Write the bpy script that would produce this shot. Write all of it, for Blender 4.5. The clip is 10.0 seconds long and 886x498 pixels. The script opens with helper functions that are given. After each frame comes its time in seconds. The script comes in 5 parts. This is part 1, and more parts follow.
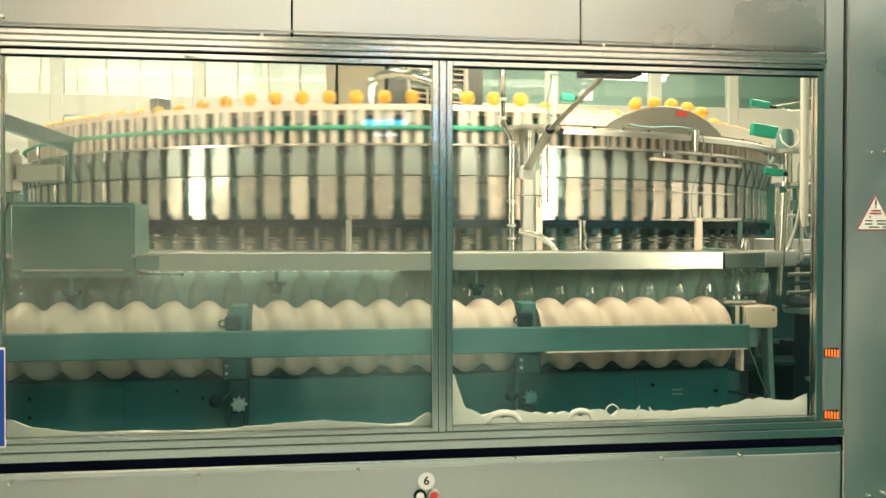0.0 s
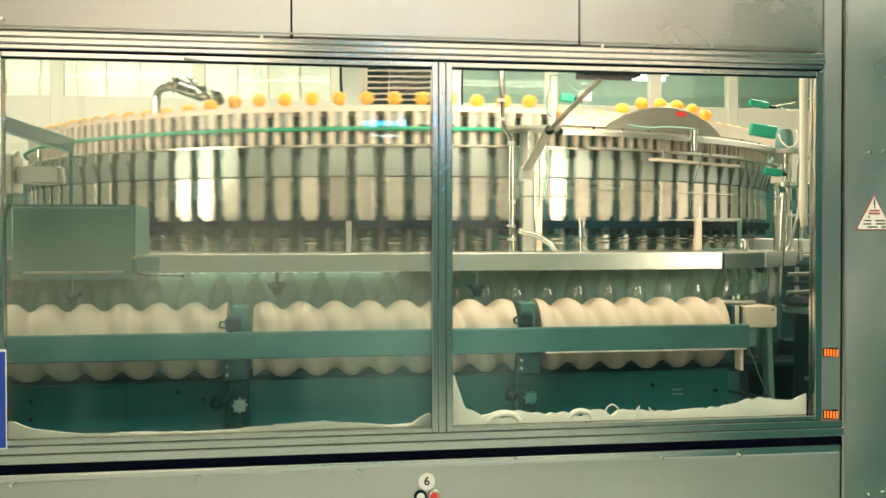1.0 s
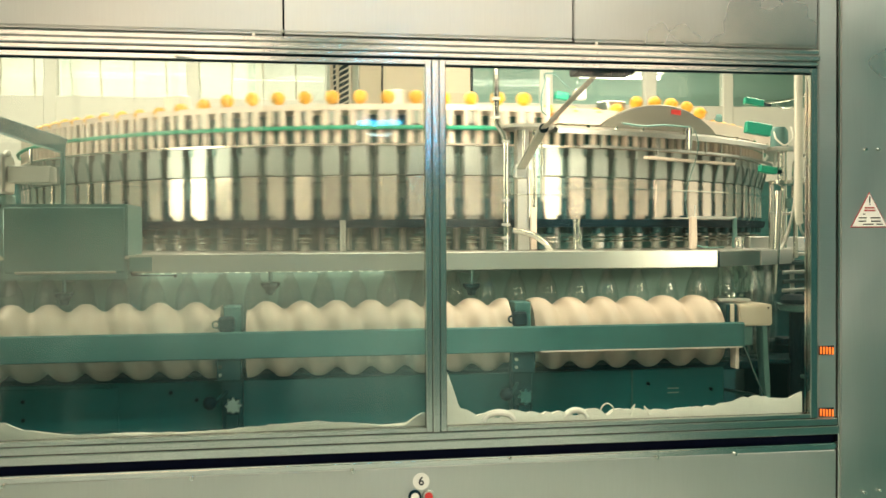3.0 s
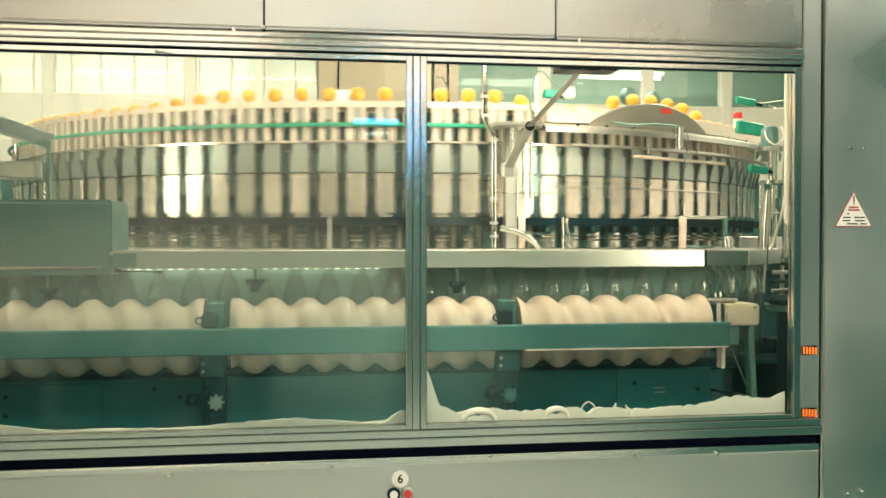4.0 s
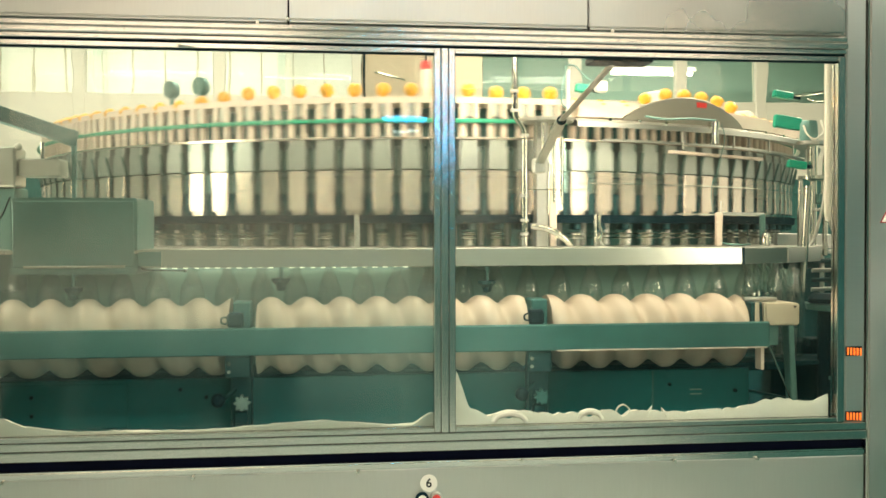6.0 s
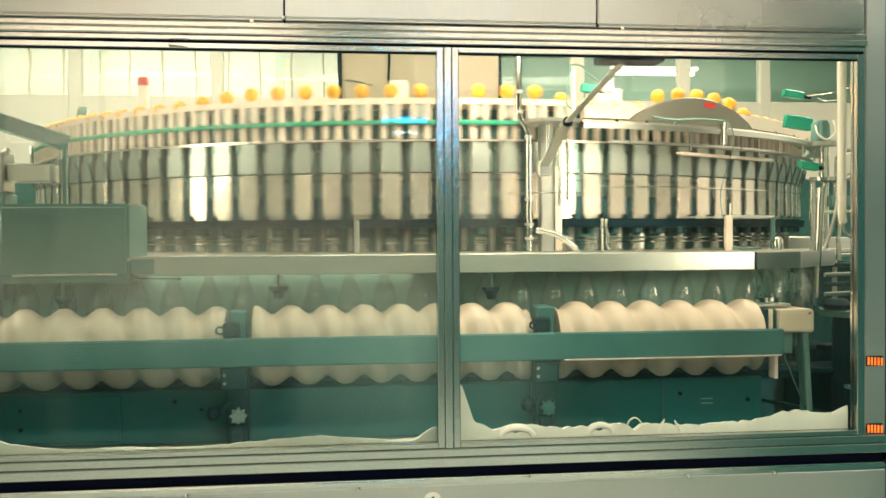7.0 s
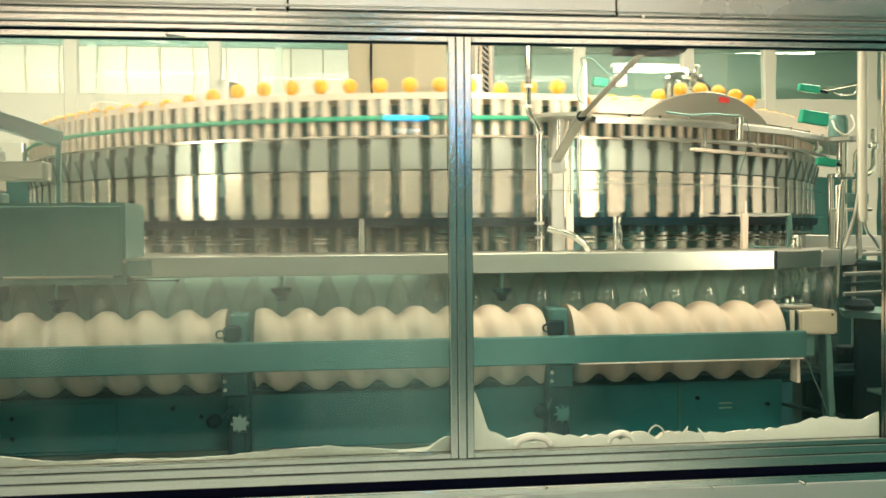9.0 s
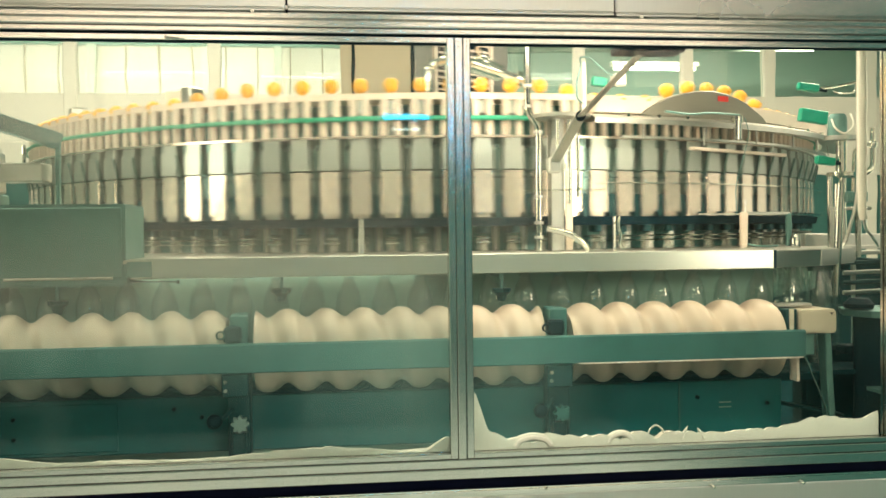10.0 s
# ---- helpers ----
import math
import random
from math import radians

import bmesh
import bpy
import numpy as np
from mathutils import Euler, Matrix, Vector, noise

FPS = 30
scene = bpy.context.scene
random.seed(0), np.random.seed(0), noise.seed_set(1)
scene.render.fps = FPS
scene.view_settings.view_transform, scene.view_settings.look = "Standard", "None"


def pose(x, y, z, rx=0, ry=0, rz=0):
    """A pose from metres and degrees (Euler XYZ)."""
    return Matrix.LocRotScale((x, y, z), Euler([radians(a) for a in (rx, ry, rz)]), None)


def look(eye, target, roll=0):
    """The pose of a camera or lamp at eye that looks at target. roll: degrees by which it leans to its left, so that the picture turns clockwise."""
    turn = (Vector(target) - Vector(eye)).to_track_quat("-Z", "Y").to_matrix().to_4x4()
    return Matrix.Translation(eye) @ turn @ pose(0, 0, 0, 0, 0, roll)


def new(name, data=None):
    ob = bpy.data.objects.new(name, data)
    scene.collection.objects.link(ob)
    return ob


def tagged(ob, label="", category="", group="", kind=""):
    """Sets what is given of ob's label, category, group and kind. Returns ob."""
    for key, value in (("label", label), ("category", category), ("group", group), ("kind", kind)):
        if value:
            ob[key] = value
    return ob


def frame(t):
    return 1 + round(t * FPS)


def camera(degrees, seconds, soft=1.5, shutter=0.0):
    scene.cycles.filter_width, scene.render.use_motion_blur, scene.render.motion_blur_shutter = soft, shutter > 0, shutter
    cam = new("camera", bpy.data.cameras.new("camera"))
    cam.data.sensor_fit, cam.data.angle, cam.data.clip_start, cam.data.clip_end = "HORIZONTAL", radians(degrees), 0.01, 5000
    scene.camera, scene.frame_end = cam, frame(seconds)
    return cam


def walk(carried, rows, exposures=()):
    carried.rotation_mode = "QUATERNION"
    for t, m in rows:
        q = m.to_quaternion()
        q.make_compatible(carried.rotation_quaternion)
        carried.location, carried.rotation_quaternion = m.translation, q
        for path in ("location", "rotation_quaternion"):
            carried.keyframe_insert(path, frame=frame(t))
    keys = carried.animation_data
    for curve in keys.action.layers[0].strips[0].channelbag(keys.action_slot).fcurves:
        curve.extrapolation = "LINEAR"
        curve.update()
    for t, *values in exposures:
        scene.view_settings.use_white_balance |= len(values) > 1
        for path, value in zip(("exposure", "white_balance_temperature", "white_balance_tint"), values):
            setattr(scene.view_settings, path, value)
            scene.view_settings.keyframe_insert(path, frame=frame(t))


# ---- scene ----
cam = camera(49.35, 10.0, 1.5, 0.5)
PATH = [
    (0, (-0.3558, -2.4461, 0.5028), (-0.0575, -0.4687, 0.4710), 0.059),
    (0.5, (-0.3575, -2.4473, 0.5042), (-0.0573, -0.4703, 0.4709), 0.055),
    (1, (-0.3553, -2.4526, 0.5043), (-0.0576, -0.4751, 0.4734), -0.092),
    (1.5, (-0.3566, -2.4448, 0.5018), (-0.0538, -0.4680, 0.4710), -0.135),
    (2, (-0.3544, -2.4427, 0.5020), (-0.0534, -0.4657, 0.4703), -0.230),
    (2.5, (-0.3576, -2.4398, 0.5030), (-0.0528, -0.4634, 0.4716), -0.321),
    (4, (-0.2892, -2.4398, 0.4935), (0.0104, -0.4626, 0.4621), 0.052),
    (4.5, (-0.2665, -2.4546, 0.4912), (-0.0038, -0.4723, 0.4540), 0.033),
    (5, (-0.2743, -2.4430, 0.4875), (-0.0289, -0.4585, 0.4481), 0.064),
    (5.5, (-0.2784, -2.4130, 0.4873), (-0.0380, -0.4279, 0.4507), 0.032),
    (7, (-0.2727, -2.2719, 0.5044), (-0.0354, -0.2863, 0.4722), -0.333),
    (7.5, (-0.2808, -2.2231, 0.5107), (-0.0398, -0.2380, 0.4749), -0.317),
    (8, (-0.2846, -2.1901, 0.5082), (-0.0424, -0.2051, 0.4741), -0.447),
    (8.5, (-0.2867, -2.1650, 0.5050), (-0.0469, -0.1797, 0.4728), -0.555),
    (9, (-0.2917, -2.1553, 0.5045), (-0.0501, -0.1702, 0.4708), -0.483),
    (9.5, (-0.2890, -2.1572, 0.5073), (-0.0481, -0.1721, 0.4725), -0.618),
    (10, (-0.2904, -2.1584, 0.5110), (-0.0491, -0.1733, 0.4733), -0.672),
]
walk(cam, [(t, look(eye, target, roll)) for t, eye, target, roll in PATH], [(0, 0.1, 6330, 9), (10, 0.1, 6330, 9)])

# ---- light ----
world = bpy.data.worlds.new("world")
scene.world = world
world.use_nodes = True
wbg = world.node_tree.nodes["Background"]
wbg.inputs["Color"].default_value = (0.55, 0.9, 0.82, 1)
wbg.inputs["Strength"].default_value = 0.1


def area_lamp(name, x, y, z, sx, sy, power, color, rx=0, ry=0, rz=0):
    d = bpy.data.lights.new(name, "AREA")
    d.shape, d.size, d.size_y, d.energy, d.color = "RECTANGLE", sx, sy, power, color
    ob = new(name, d)
    ob.matrix_world = pose(x, y, z, rx, ry, rz)
    return ob


WARM = (1.0, 0.90, 0.73)
MACHINE = (1.0, 0.80, 0.60)
DAY = (1.0, 0.96, 0.82)
# tubes of the hall ceiling, in front of and behind the machine
for lx, pw in ((-4.2, 18), (-0.2, 92), (3.2, 150)):
    area_lamp("hall_tube_light", lx, -2.6, 3.35, 2.4, 0.25, pw, WARM)
# broad unseen lamp, added for the square glints on the bottles
area_lamp("hall_tube_light", 0.2, -5.8, 3.35, 3.6, 1.4, 100, WARM)
for lx in (-2.6, 0.3, 3.2):
    area_lamp("machine_tube_light", lx, 2.6, 3.2, 0.3, 2.6, 200, MACHINE)
# fill added to brighten the rear posts and band, without a fixture
area_lamp("rear_tube_light", -1.2, 5.0, 3.4, 5.0, 0.3, 150, (1.0, 0.84, 0.69))
area_lamp("north_tube_light", 4.2, 9.4, 3.4, 3.0, 0.3, 260, WARM)
# unseen lamps added inside the machine, behind the window head and beside the window
area_lamp("head_light", 0.15, 0.46, 1.30, 1.8, 0.10, 18, MACHINE, 55, 0, 0).data.spread = radians(115)
area_lamp("corner_light", 1.27, 0.22, 0.74, 0.13, 0.60, 3.0, MACHINE, 90, 0, 32).data.spread = radians(75)
# soft fill for the right-hand valves, no lamp is known there
area_lamp("corner_light", 2.3, 1.35, 0.78, 0.9, 0.70, 2.6, MACHINE, 90, 0, 88)
area_lamp("corner_light", -1.68, 0.90, 0.86, 0.50, 0.62, 15, MACHINE, 90, 0, -80)
# low fill added behind the sill, brightens the lower fronts of the screws
area_lamp("sill_light", -0.22, 0.10, -0.035, 0.50, 0.04, 1.2, WARM, 105, 0, 0)
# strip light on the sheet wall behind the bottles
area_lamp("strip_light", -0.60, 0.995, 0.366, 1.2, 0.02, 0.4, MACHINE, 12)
# daylight through the north windows
area_lamp("window_daylight", -2.6, 9.4, 2.0, 4.6, 2.4, 300, DAY, 90, 0, 0)


# ---- materials ----
def mat(name, color, rough=0.5, metal=0.0, grain=30.0, stretch=(1, 1, 1), vary=0.15, bump=0.1, stain=2.0, rvar=0.15, coat=0.0, emit=0.0, rand=0.0, spec=0.5):
    m = bpy.data.materials.new(name)
    m.use_nodes = True
    nt = m.node_tree
    b = nt.nodes["Principled BSDF"]
    co = nt.nodes.new("ShaderNodeTexCoord")
    mp = nt.nodes.new("ShaderNodeMapping")
    mp.inputs["Scale"].default_value = stretch
    nt.links.new(co.outputs["Object"], mp.inputs["Vector"])
    n1 = nt.nodes.new("ShaderNodeTexNoise")
    n1.inputs["Scale"].default_value, n1.inputs["Detail"].default_value = grain, 5
    n2 = nt.nodes.new("ShaderNodeTexNoise")
    n2.inputs["Scale"].default_value, n2.inputs["Detail"].default_value = stain, 4
    nt.links.new(mp.outputs["Vector"], n1.inputs["Vector"])
    nt.links.new(co.outputs["Object"], n2.inputs["Vector"])
    mx = nt.nodes.new("ShaderNodeMath")
    mx.operation = "MULTIPLY_ADD"
    nt.links.new(n1.outputs["Fac"], mx.inputs[0])
    mx.inputs[1].default_value = 0.45
    mul = nt.nodes.new("ShaderNodeMath")
    mul.operation = "MULTIPLY"
    nt.links.new(n2.outputs["Fac"], mul.inputs[0])
    mul.inputs[1].default_value = 0.55
    nt.links.new(mul.outputs[0], mx.inputs[2])
    rp = nt.nodes.new("ShaderNodeMapRange")
    rp.inputs["From Min"].default_value, rp.inputs["From Max"].default_value = 0.3, 0.7
    rp.inputs["To Min"].default_value, rp.inputs["To Max"].default_value = 1 - vary, 1 + vary
    nt.links.new(mx.outputs[0], rp.inputs["Value"])
    last = rp.outputs["Result"]
    if rand:
        oi = nt.nodes.new("ShaderNodeObjectInfo")
        rr = nt.nodes.new("ShaderNodeMapRange")
        rr.inputs["To Min"].default_value, rr.inputs["To Max"].default_value = 1 - rand, 1 + rand
        nt.links.new(oi.outputs["Random"], rr.inputs["Value"])
        m2 = nt.nodes.new("ShaderNodeMath")
        m2.operation = "MULTIPLY"
        nt.links.new(last, m2.inputs[0])
        nt.links.new(rr.outputs["Result"], m2.inputs[1])
        last = m2.outputs[0]
    vm = nt.nodes.new("ShaderNodeVectorMath")
    vm.operation = "SCALE"
    vm.inputs[0].default_value = color
    nt.links.new(last, vm.inputs["Scale"])
    nt.links.new(vm.outputs["Vector"], b.inputs["Base Color"])
    rg = nt.nodes.new("ShaderNodeMapRange")
    rg.inputs["From Min"].default_value, rg.inputs["From Max"].default_value = 0.3, 0.7
    rg.inputs["To Min"].default_value = max(0.03, rough * (1 - rvar))
    rg.inputs["To Max"].default_value = min(1, rough * (1 + rvar))
    nt.links.new(n2.outputs["Fac"], rg.inputs["Value"])
    nt.links.new(rg.outputs["Result"], b.inputs["Roughness"])
    b.inputs["Metallic"].default_value = metal
    b.inputs["Coat Weight"].default_value = coat
    if bump:
        bp = nt.nodes.new("ShaderNodeBump")
        bp.inputs["Strength"].default_value, bp.inputs["Distance"].default_value = bump, 0.002
        nt.links.new(n1.outputs["Fac"], bp.inputs["Height"])
        nt.links.new(bp.outputs["Normal"], b.inputs["Normal"])
    if emit:
        b.inputs["Emission Color"].default_value = (*color, 1)
        b.inputs["Emission Strength"].default_value = emit
    b.inputs["Specular IOR Level"].default_value = spec
    return m


def pane_mat(name, tint, haze, haze_scale=1.5, ior=1.45, rough=0.02, splash=0.0, gloss=0.0, wave=0.0, streak=0.0, veils=()):
    """Clear safety glass with a film of splash and dust on it, and painted veils."""
    m = bpy.data.materials.new(name)
    m.use_nodes = True
    nt = m.node_tree
    nt.nodes.clear()
    out = nt.nodes.new("ShaderNodeOutputMaterial")
    tr = nt.nodes.new("ShaderNodeBsdfRefraction" if wave else "ShaderNodeBsdfTransparent")
    tr.inputs["Color"].default_value = (*tint, 1)
    gl = nt.nodes.new("ShaderNodeBsdfGlossy")
    gl.inputs["Roughness"].default_value = rough
    fr = nt.nodes.new("ShaderNodeFresnel")
    fr.inputs["IOR"].default_value = ior
    mix = nt.nodes.new("ShaderNodeMixShader")
    if gloss:
        mix.inputs[0].default_value = gloss
    else:
        nt.links.new(fr.outputs[0], mix.inputs[0])
    nt.links.new(tr.outputs[0], mix.inputs[1])
    nt.links.new(gl.outputs[0], mix.inputs[2])
    df = nt.nodes.new("ShaderNodeBsdfTranslucent")
    d2 = nt.nodes.new("ShaderNodeBsdfDiffuse")
    ad = nt.nodes.new("ShaderNodeMixShader")
    nt.links.new(df.outputs[0], ad.inputs[1])
    nt.links.new(d2.outputs[0], ad.inputs[2])
    co = nt.nodes.new("ShaderNodeTexCoord")
    # film tint by height: teal cast of shade low, cream glare higher up
    sx = nt.nodes.new("ShaderNodeSeparateXYZ")
    nt.links.new(co.outputs["Object"], sx.inputs[0])
    hue = nt.nodes.new("ShaderNodeValToRGB")
    hue.color_ramp.elements[0].position, hue.color_ramp.elements[0].color = 0.24, (0.40, 0.64, 0.57, 1)
    hue.color_ramp.elements[1].position, hue.color_ramp.elements[1].color = 0.44, (0.61, 0.61, 0.51, 1)
    nt.links.new(sx.outputs["Z"], hue.inputs[0])
    nt.links.new(hue.outputs["Color"], df.inputs["Color"])
    nt.links.new(hue.outputs["Color"], d2.inputs["Color"])
    mp = nt.nodes.new("ShaderNodeMapping")
    mp.inputs["Scale"].default_value = (1.6, 1, 0.8)
    ns = nt.nodes.new("ShaderNodeTexNoise")
    ns.inputs["Scale"].default_value, ns.inputs["Detail"].default_value = haze_scale, 6
    nt.links.new(co.outputs["Object"], mp.inputs["Vector"])
    nt.links.new(mp.outputs["Vector"], ns.inputs["Vector"])
    rp = nt.nodes.new("ShaderNodeMapRange")
    rp.inputs["From Min"].default_value, rp.inputs["From Max"].default_value = 0.35, 0.7
    rp.inputs["To Min"].default_value, rp.inputs["To Max"].default_value = haze * 0.3, haze
    nt.links.new(ns.outputs["Fac"], rp.inputs["Value"])
    if wave:
        # water running down the pane bends the view a little
        tr.inputs["Roughness"].default_value, tr.inputs["IOR"].default_value = 0.0, 1.12
        mw = nt.nodes.new("ShaderNodeMapping")
        mw.inputs["Scale"].default_value = (1.0, 1, 0.45)
        nw_ = nt.nodes.new("ShaderNodeTexNoise")
        nw_.inputs["Scale"].default_value, nw_.inputs["Detail"].default_value = 11, 2
        nt.links.new(co.outputs["Object"], mw.inputs["Vector"])
        nt.links.new(mw.outputs["Vector"], nw_.inputs["Vector"])
        bw = nt.nodes.new("ShaderNodeBump")
        bw.inputs["Strength"].default_value, bw.inputs["Distance"].default_value = 1.0, wave
        nt.links.new(nw_.outputs["Fac"], bw.inputs["Height"])
        nt.links.new(bw.outputs["Normal"], tr.inputs["Normal"])
    m2 = nt.nodes.new("ShaderNodeMixShader")
    film = rp.outputs["Result"]
    if streak:
        # runs and blotches of dried splash
        ms = nt.nodes.new("ShaderNodeMapping")
        ms.inputs["Scale"].default_value = (2.6, 1, 1.5)
        n3 = nt.nodes.new("ShaderNodeTexNoise")
        n3.inputs["Scale"].default_value, n3.inputs["Detail"].default_value = 3.2, 5
        nt.links.new(co.outputs["Object"], ms.inputs["Vector"])
        nt.links.new(ms.outputs["Vector"], n3.inputs["Vector"])
        r3 = nt.nodes.new("ShaderNodeMapRange")
        r3.inputs["From Min"].default_value, r3.inputs["From Max"].default_value = 0.5, 0.72
        r3.inputs["To Min"].default_value, r3.inputs["To Max"].default_value = 0.0, streak
        nt.links.new(n3.outputs["Fac"], r3.inputs["Value"])
        a3 = nt.nodes.new("ShaderNodeMath")
        nt.links.new(film, a3.inputs[0])
        nt.links.new(r3.outputs["Result"], a3.inputs[1])
        film = a3.outputs[0]
    for bx, bz, br, amount in veils:
        # wide patches of film that stand in for reflections veiling the view
        vd = nt.nodes.new("ShaderNodeVectorMath")
        vd.operation = "DISTANCE"
        nt.links.new(co.outputs["Object"], vd.inputs[0])
        vd.inputs[1].default_value = (bx, 0.015, bz)
        wob = nt.nodes.new("ShaderNodeMath")
        wob.operation = "MULTIPLY_ADD"
        nt.links.new(ns.outputs["Fac"], wob.inputs[0])
        wob.inputs[1].default_value = 0.5 * br
        nt.links.new(vd.outputs["Value"], wob.inputs[2])
        rb = nt.nodes.new("ShaderNodeMapRange")
        rb.interpolation_type = "SMOOTHSTEP"
        rb.inputs["From Min"].default_value, rb.inputs["From Max"].default_value = 0.2 * br, 1.25 * br
        rb.inputs["To Min"].default_value, rb.inputs["To Max"].default_value = amount, 0.0
        nt.links.new(wob.outputs[0], rb.inputs["Value"])
        ab = nt.nodes.new("ShaderNodeMath")
        nt.links.new(film, ab.inputs[0])
        nt.links.new(rb.outputs["Result"], ab.inputs[1])
        film = ab.outputs[0]
    if splash:
        # splash band at bottle height, ragged edges; its upper part stands for reflected haze
        sp = nt.nodes.new("ShaderNodeSeparateXYZ")
        nt.links.new(co.outputs["Object"], sp.inputs[0])
        ad2 = nt.nodes.new("ShaderNodeMath")
        ad2.operation = "MULTIPLY_ADD"
        nt.links.new(ns.outputs["Fac"], ad2.inputs[0])
        ad2.inputs[1].default_value = 0.16
        nt.links.new(sp.outputs["Z"], ad2.inputs[2])
        rmp = nt.nodes.new("ShaderNodeValToRGB")
        for pos, val in ((0.20, 0.0), (0.40, 1.0), (0.50, 0.8), (0.64, 0.20), (0.85, 0.24)):
            e = rmp.color_ramp.elements.new(pos)
            e.color = (val, val, val, 1)
        rmp.color_ramp.elements[-1].color = (0.2, 0.2, 0.2, 1)
        nt.links.new(ad2.outputs[0], rmp.inputs[0])
        ma = nt.nodes.new("ShaderNodeMath")
        ma.operation = "MULTIPLY_ADD"
        nt.links.new(rmp.outputs["Color"], ma.inputs[0])
        ma.inputs[1].default_value = splash
        nt.links.new(film, ma.inputs[2])
        film = ma.outputs[0]
    nt.links.new(film, m2.inputs[0])
    nt.links.new(mix.outputs[0], m2.inputs[1])
    nt.links.new(ad.outputs[0], m2.inputs[2])
    nt.links.new(m2.outputs[0], out.inputs[0])
    return m


def glow(name, color, strength):
    m = bpy.data.materials.new(name)
    m.use_nodes = True
    b = m.node_tree.nodes["Principled BSDF"]
    b.inputs["Base Color"].default_value = (*color, 1)
    b.inputs["Emission Color"].default_value = (*color, 1)
    b.inputs["Emission Strength"].default_value = strength
    return m


STEEL = mat("brushed_steel", (0.62, 0.61, 0.57), 0.34, 1.0, 60, (0.25, 1, 14), 0.06, 0.08, 1.2, 0.2)
DULL = mat("dull_steel", (0.52, 0.54, 0.49), 0.42, 0.9, 60, (0.25, 1, 14), 0.08, 0.08, 1.2, 0.2)
PANEL = mat("panel_steel", (0.585, 0.575, 0.53), 0.36, 1.0, 60, (14, 1, 0.25), 0.06, 0.06, 1.6, 0.4)
ALU = mat("aluminium_profile", (0.68, 0.67, 0.63), 0.17, 1.0, 70, (0.2, 1, 12), 0.05, 0.05, 2.5, 0.25)
POLISH = mat("polished_steel", (0.68, 0.68, 0.62), 0.17, 1.0, 40, (1, 1, 3), 0.06, 0.05, 6)
VALVE = mat("valve_steel", (0.86, 0.75, 0.65), 0.24, 0.75, 50, (1, 1, 6), 0.08, 0.05, 5, 0.1, rand=0.06)
VALVE_GREY = mat("valve_grey", (0.44, 0.465, 0.425), 0.32, 0.6, 50, (1, 1, 6), 0.1, 0.08, 12, rand=0.06)
# steel darkened to teal, the shade between the valves is in its colour
GAP_STEEL = mat("gap_shade_steel", (0.14, 0.22, 0.20), 0.3, 0.85, 50, (1, 1, 6), 0.1, 0.05, 8, rand=0.08)
CREAM = mat("cream_tube", (0.76, 0.63, 0.53), 0.4, 0.0, 60, (1, 1, 4), 0.08, 0.05, 8, rand=0.05)
HUMP = mat("warm_grey_sheet", (0.24, 0.225, 0.185), 0.45, 0.5, 30, vary=0.1, stain=3)
BEIGE = mat("beige_enamel", (0.70, 0.56, 0.42), 0.45, 0.0, 40, vary=0.06, stain=1.5)
# DARK, TEAL and RUBBER hold the teal cast of shade in their colour
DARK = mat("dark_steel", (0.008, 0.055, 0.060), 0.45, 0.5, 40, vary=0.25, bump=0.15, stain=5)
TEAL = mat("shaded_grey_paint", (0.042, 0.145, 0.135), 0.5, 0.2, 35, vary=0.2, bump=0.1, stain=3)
GREYBOX = mat("grey_green_sheet", (0.135, 0.27, 0.25), 0.48, 0.4, 30, vary=0.12, stain=2.5)
SCREW = mat("white_polymer", (0.60, 0.475, 0.37), 0.4, 0.0, 25, vary=0.04, bump=0.03, stain=3)
YELLOW = mat("yellow_plastic", (0.85, 0.42, 0.03), 0.35, 0.0, 40, vary=0.08, stain=9, rand=0.12)
GREEN = mat("green_plastic", (0.0, 0.30, 0.19), 0.4, 0.0, 40, vary=0.12, stain=8)
HOSE = mat("green_hose", (0.03, 0.33, 0.20), 0.45, 0.0, 40, vary=0.12, stain=6)
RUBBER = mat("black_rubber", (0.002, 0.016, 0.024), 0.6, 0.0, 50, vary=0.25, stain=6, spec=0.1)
PLATE = mat("teal_conveyor_paint", (0.006, 0.128, 0.132), 0.5, 0.15, 35, vary=0.22, bump=0.1, stain=2.2)
# near-black standing for deep shade in the corner and along the belt
CORNER = mat("deep_shade_black", (0.003, 0.04, 0.05), 0.55, 0.0, 30, vary=0.3, stain=4, spec=0.12)
NAVY = mat("dark_gap", (0.0015, 0.003, 0.014), 0.8, 0.0, 30, vary=0.2, bump=0.0, spec=0.1)
FOAM = mat("foam", (0.50, 0.475, 0.415), 0.7, 0.0, 90, vary=0.08, bump=0.6, stain=14)
WHITE = mat("white_paint", (0.82, 0.77, 0.68), 0.5, 0.0, 40, vary=0.04)
SIGN_RED = mat("faded_red_print", (0.42, 0.06, 0.06), 0.5, 0.0, 40, vary=0.08)
RED = mat("red_plastic", (0.58, 0.03, 0.025), 0.3, 0.0, 40, vary=0.06, coat=0.3)
BLACK = mat("black_ink", (0.015, 0.015, 0.015), 0.5, 0.0, 40)
BLUE = mat("blue_sign_paint", (0.015, 0.06, 0.36), 0.4, 0.0, 40, vary=0.06)
KNOB = mat("pale_knob", (0.20, 0.28, 0.26), 0.5, 0.0, 40, vary=0.1)
SERVO = mat("pale_gearbox", (0.60, 0.52, 0.40), 0.45, 0.0, 30, vary=0.08, stain=8)
FLOOR = mat("floor_tiles", (0.50, 0.565, 0.51), 0.35, 0.0, 6, vary=0.2, stain=0.8)
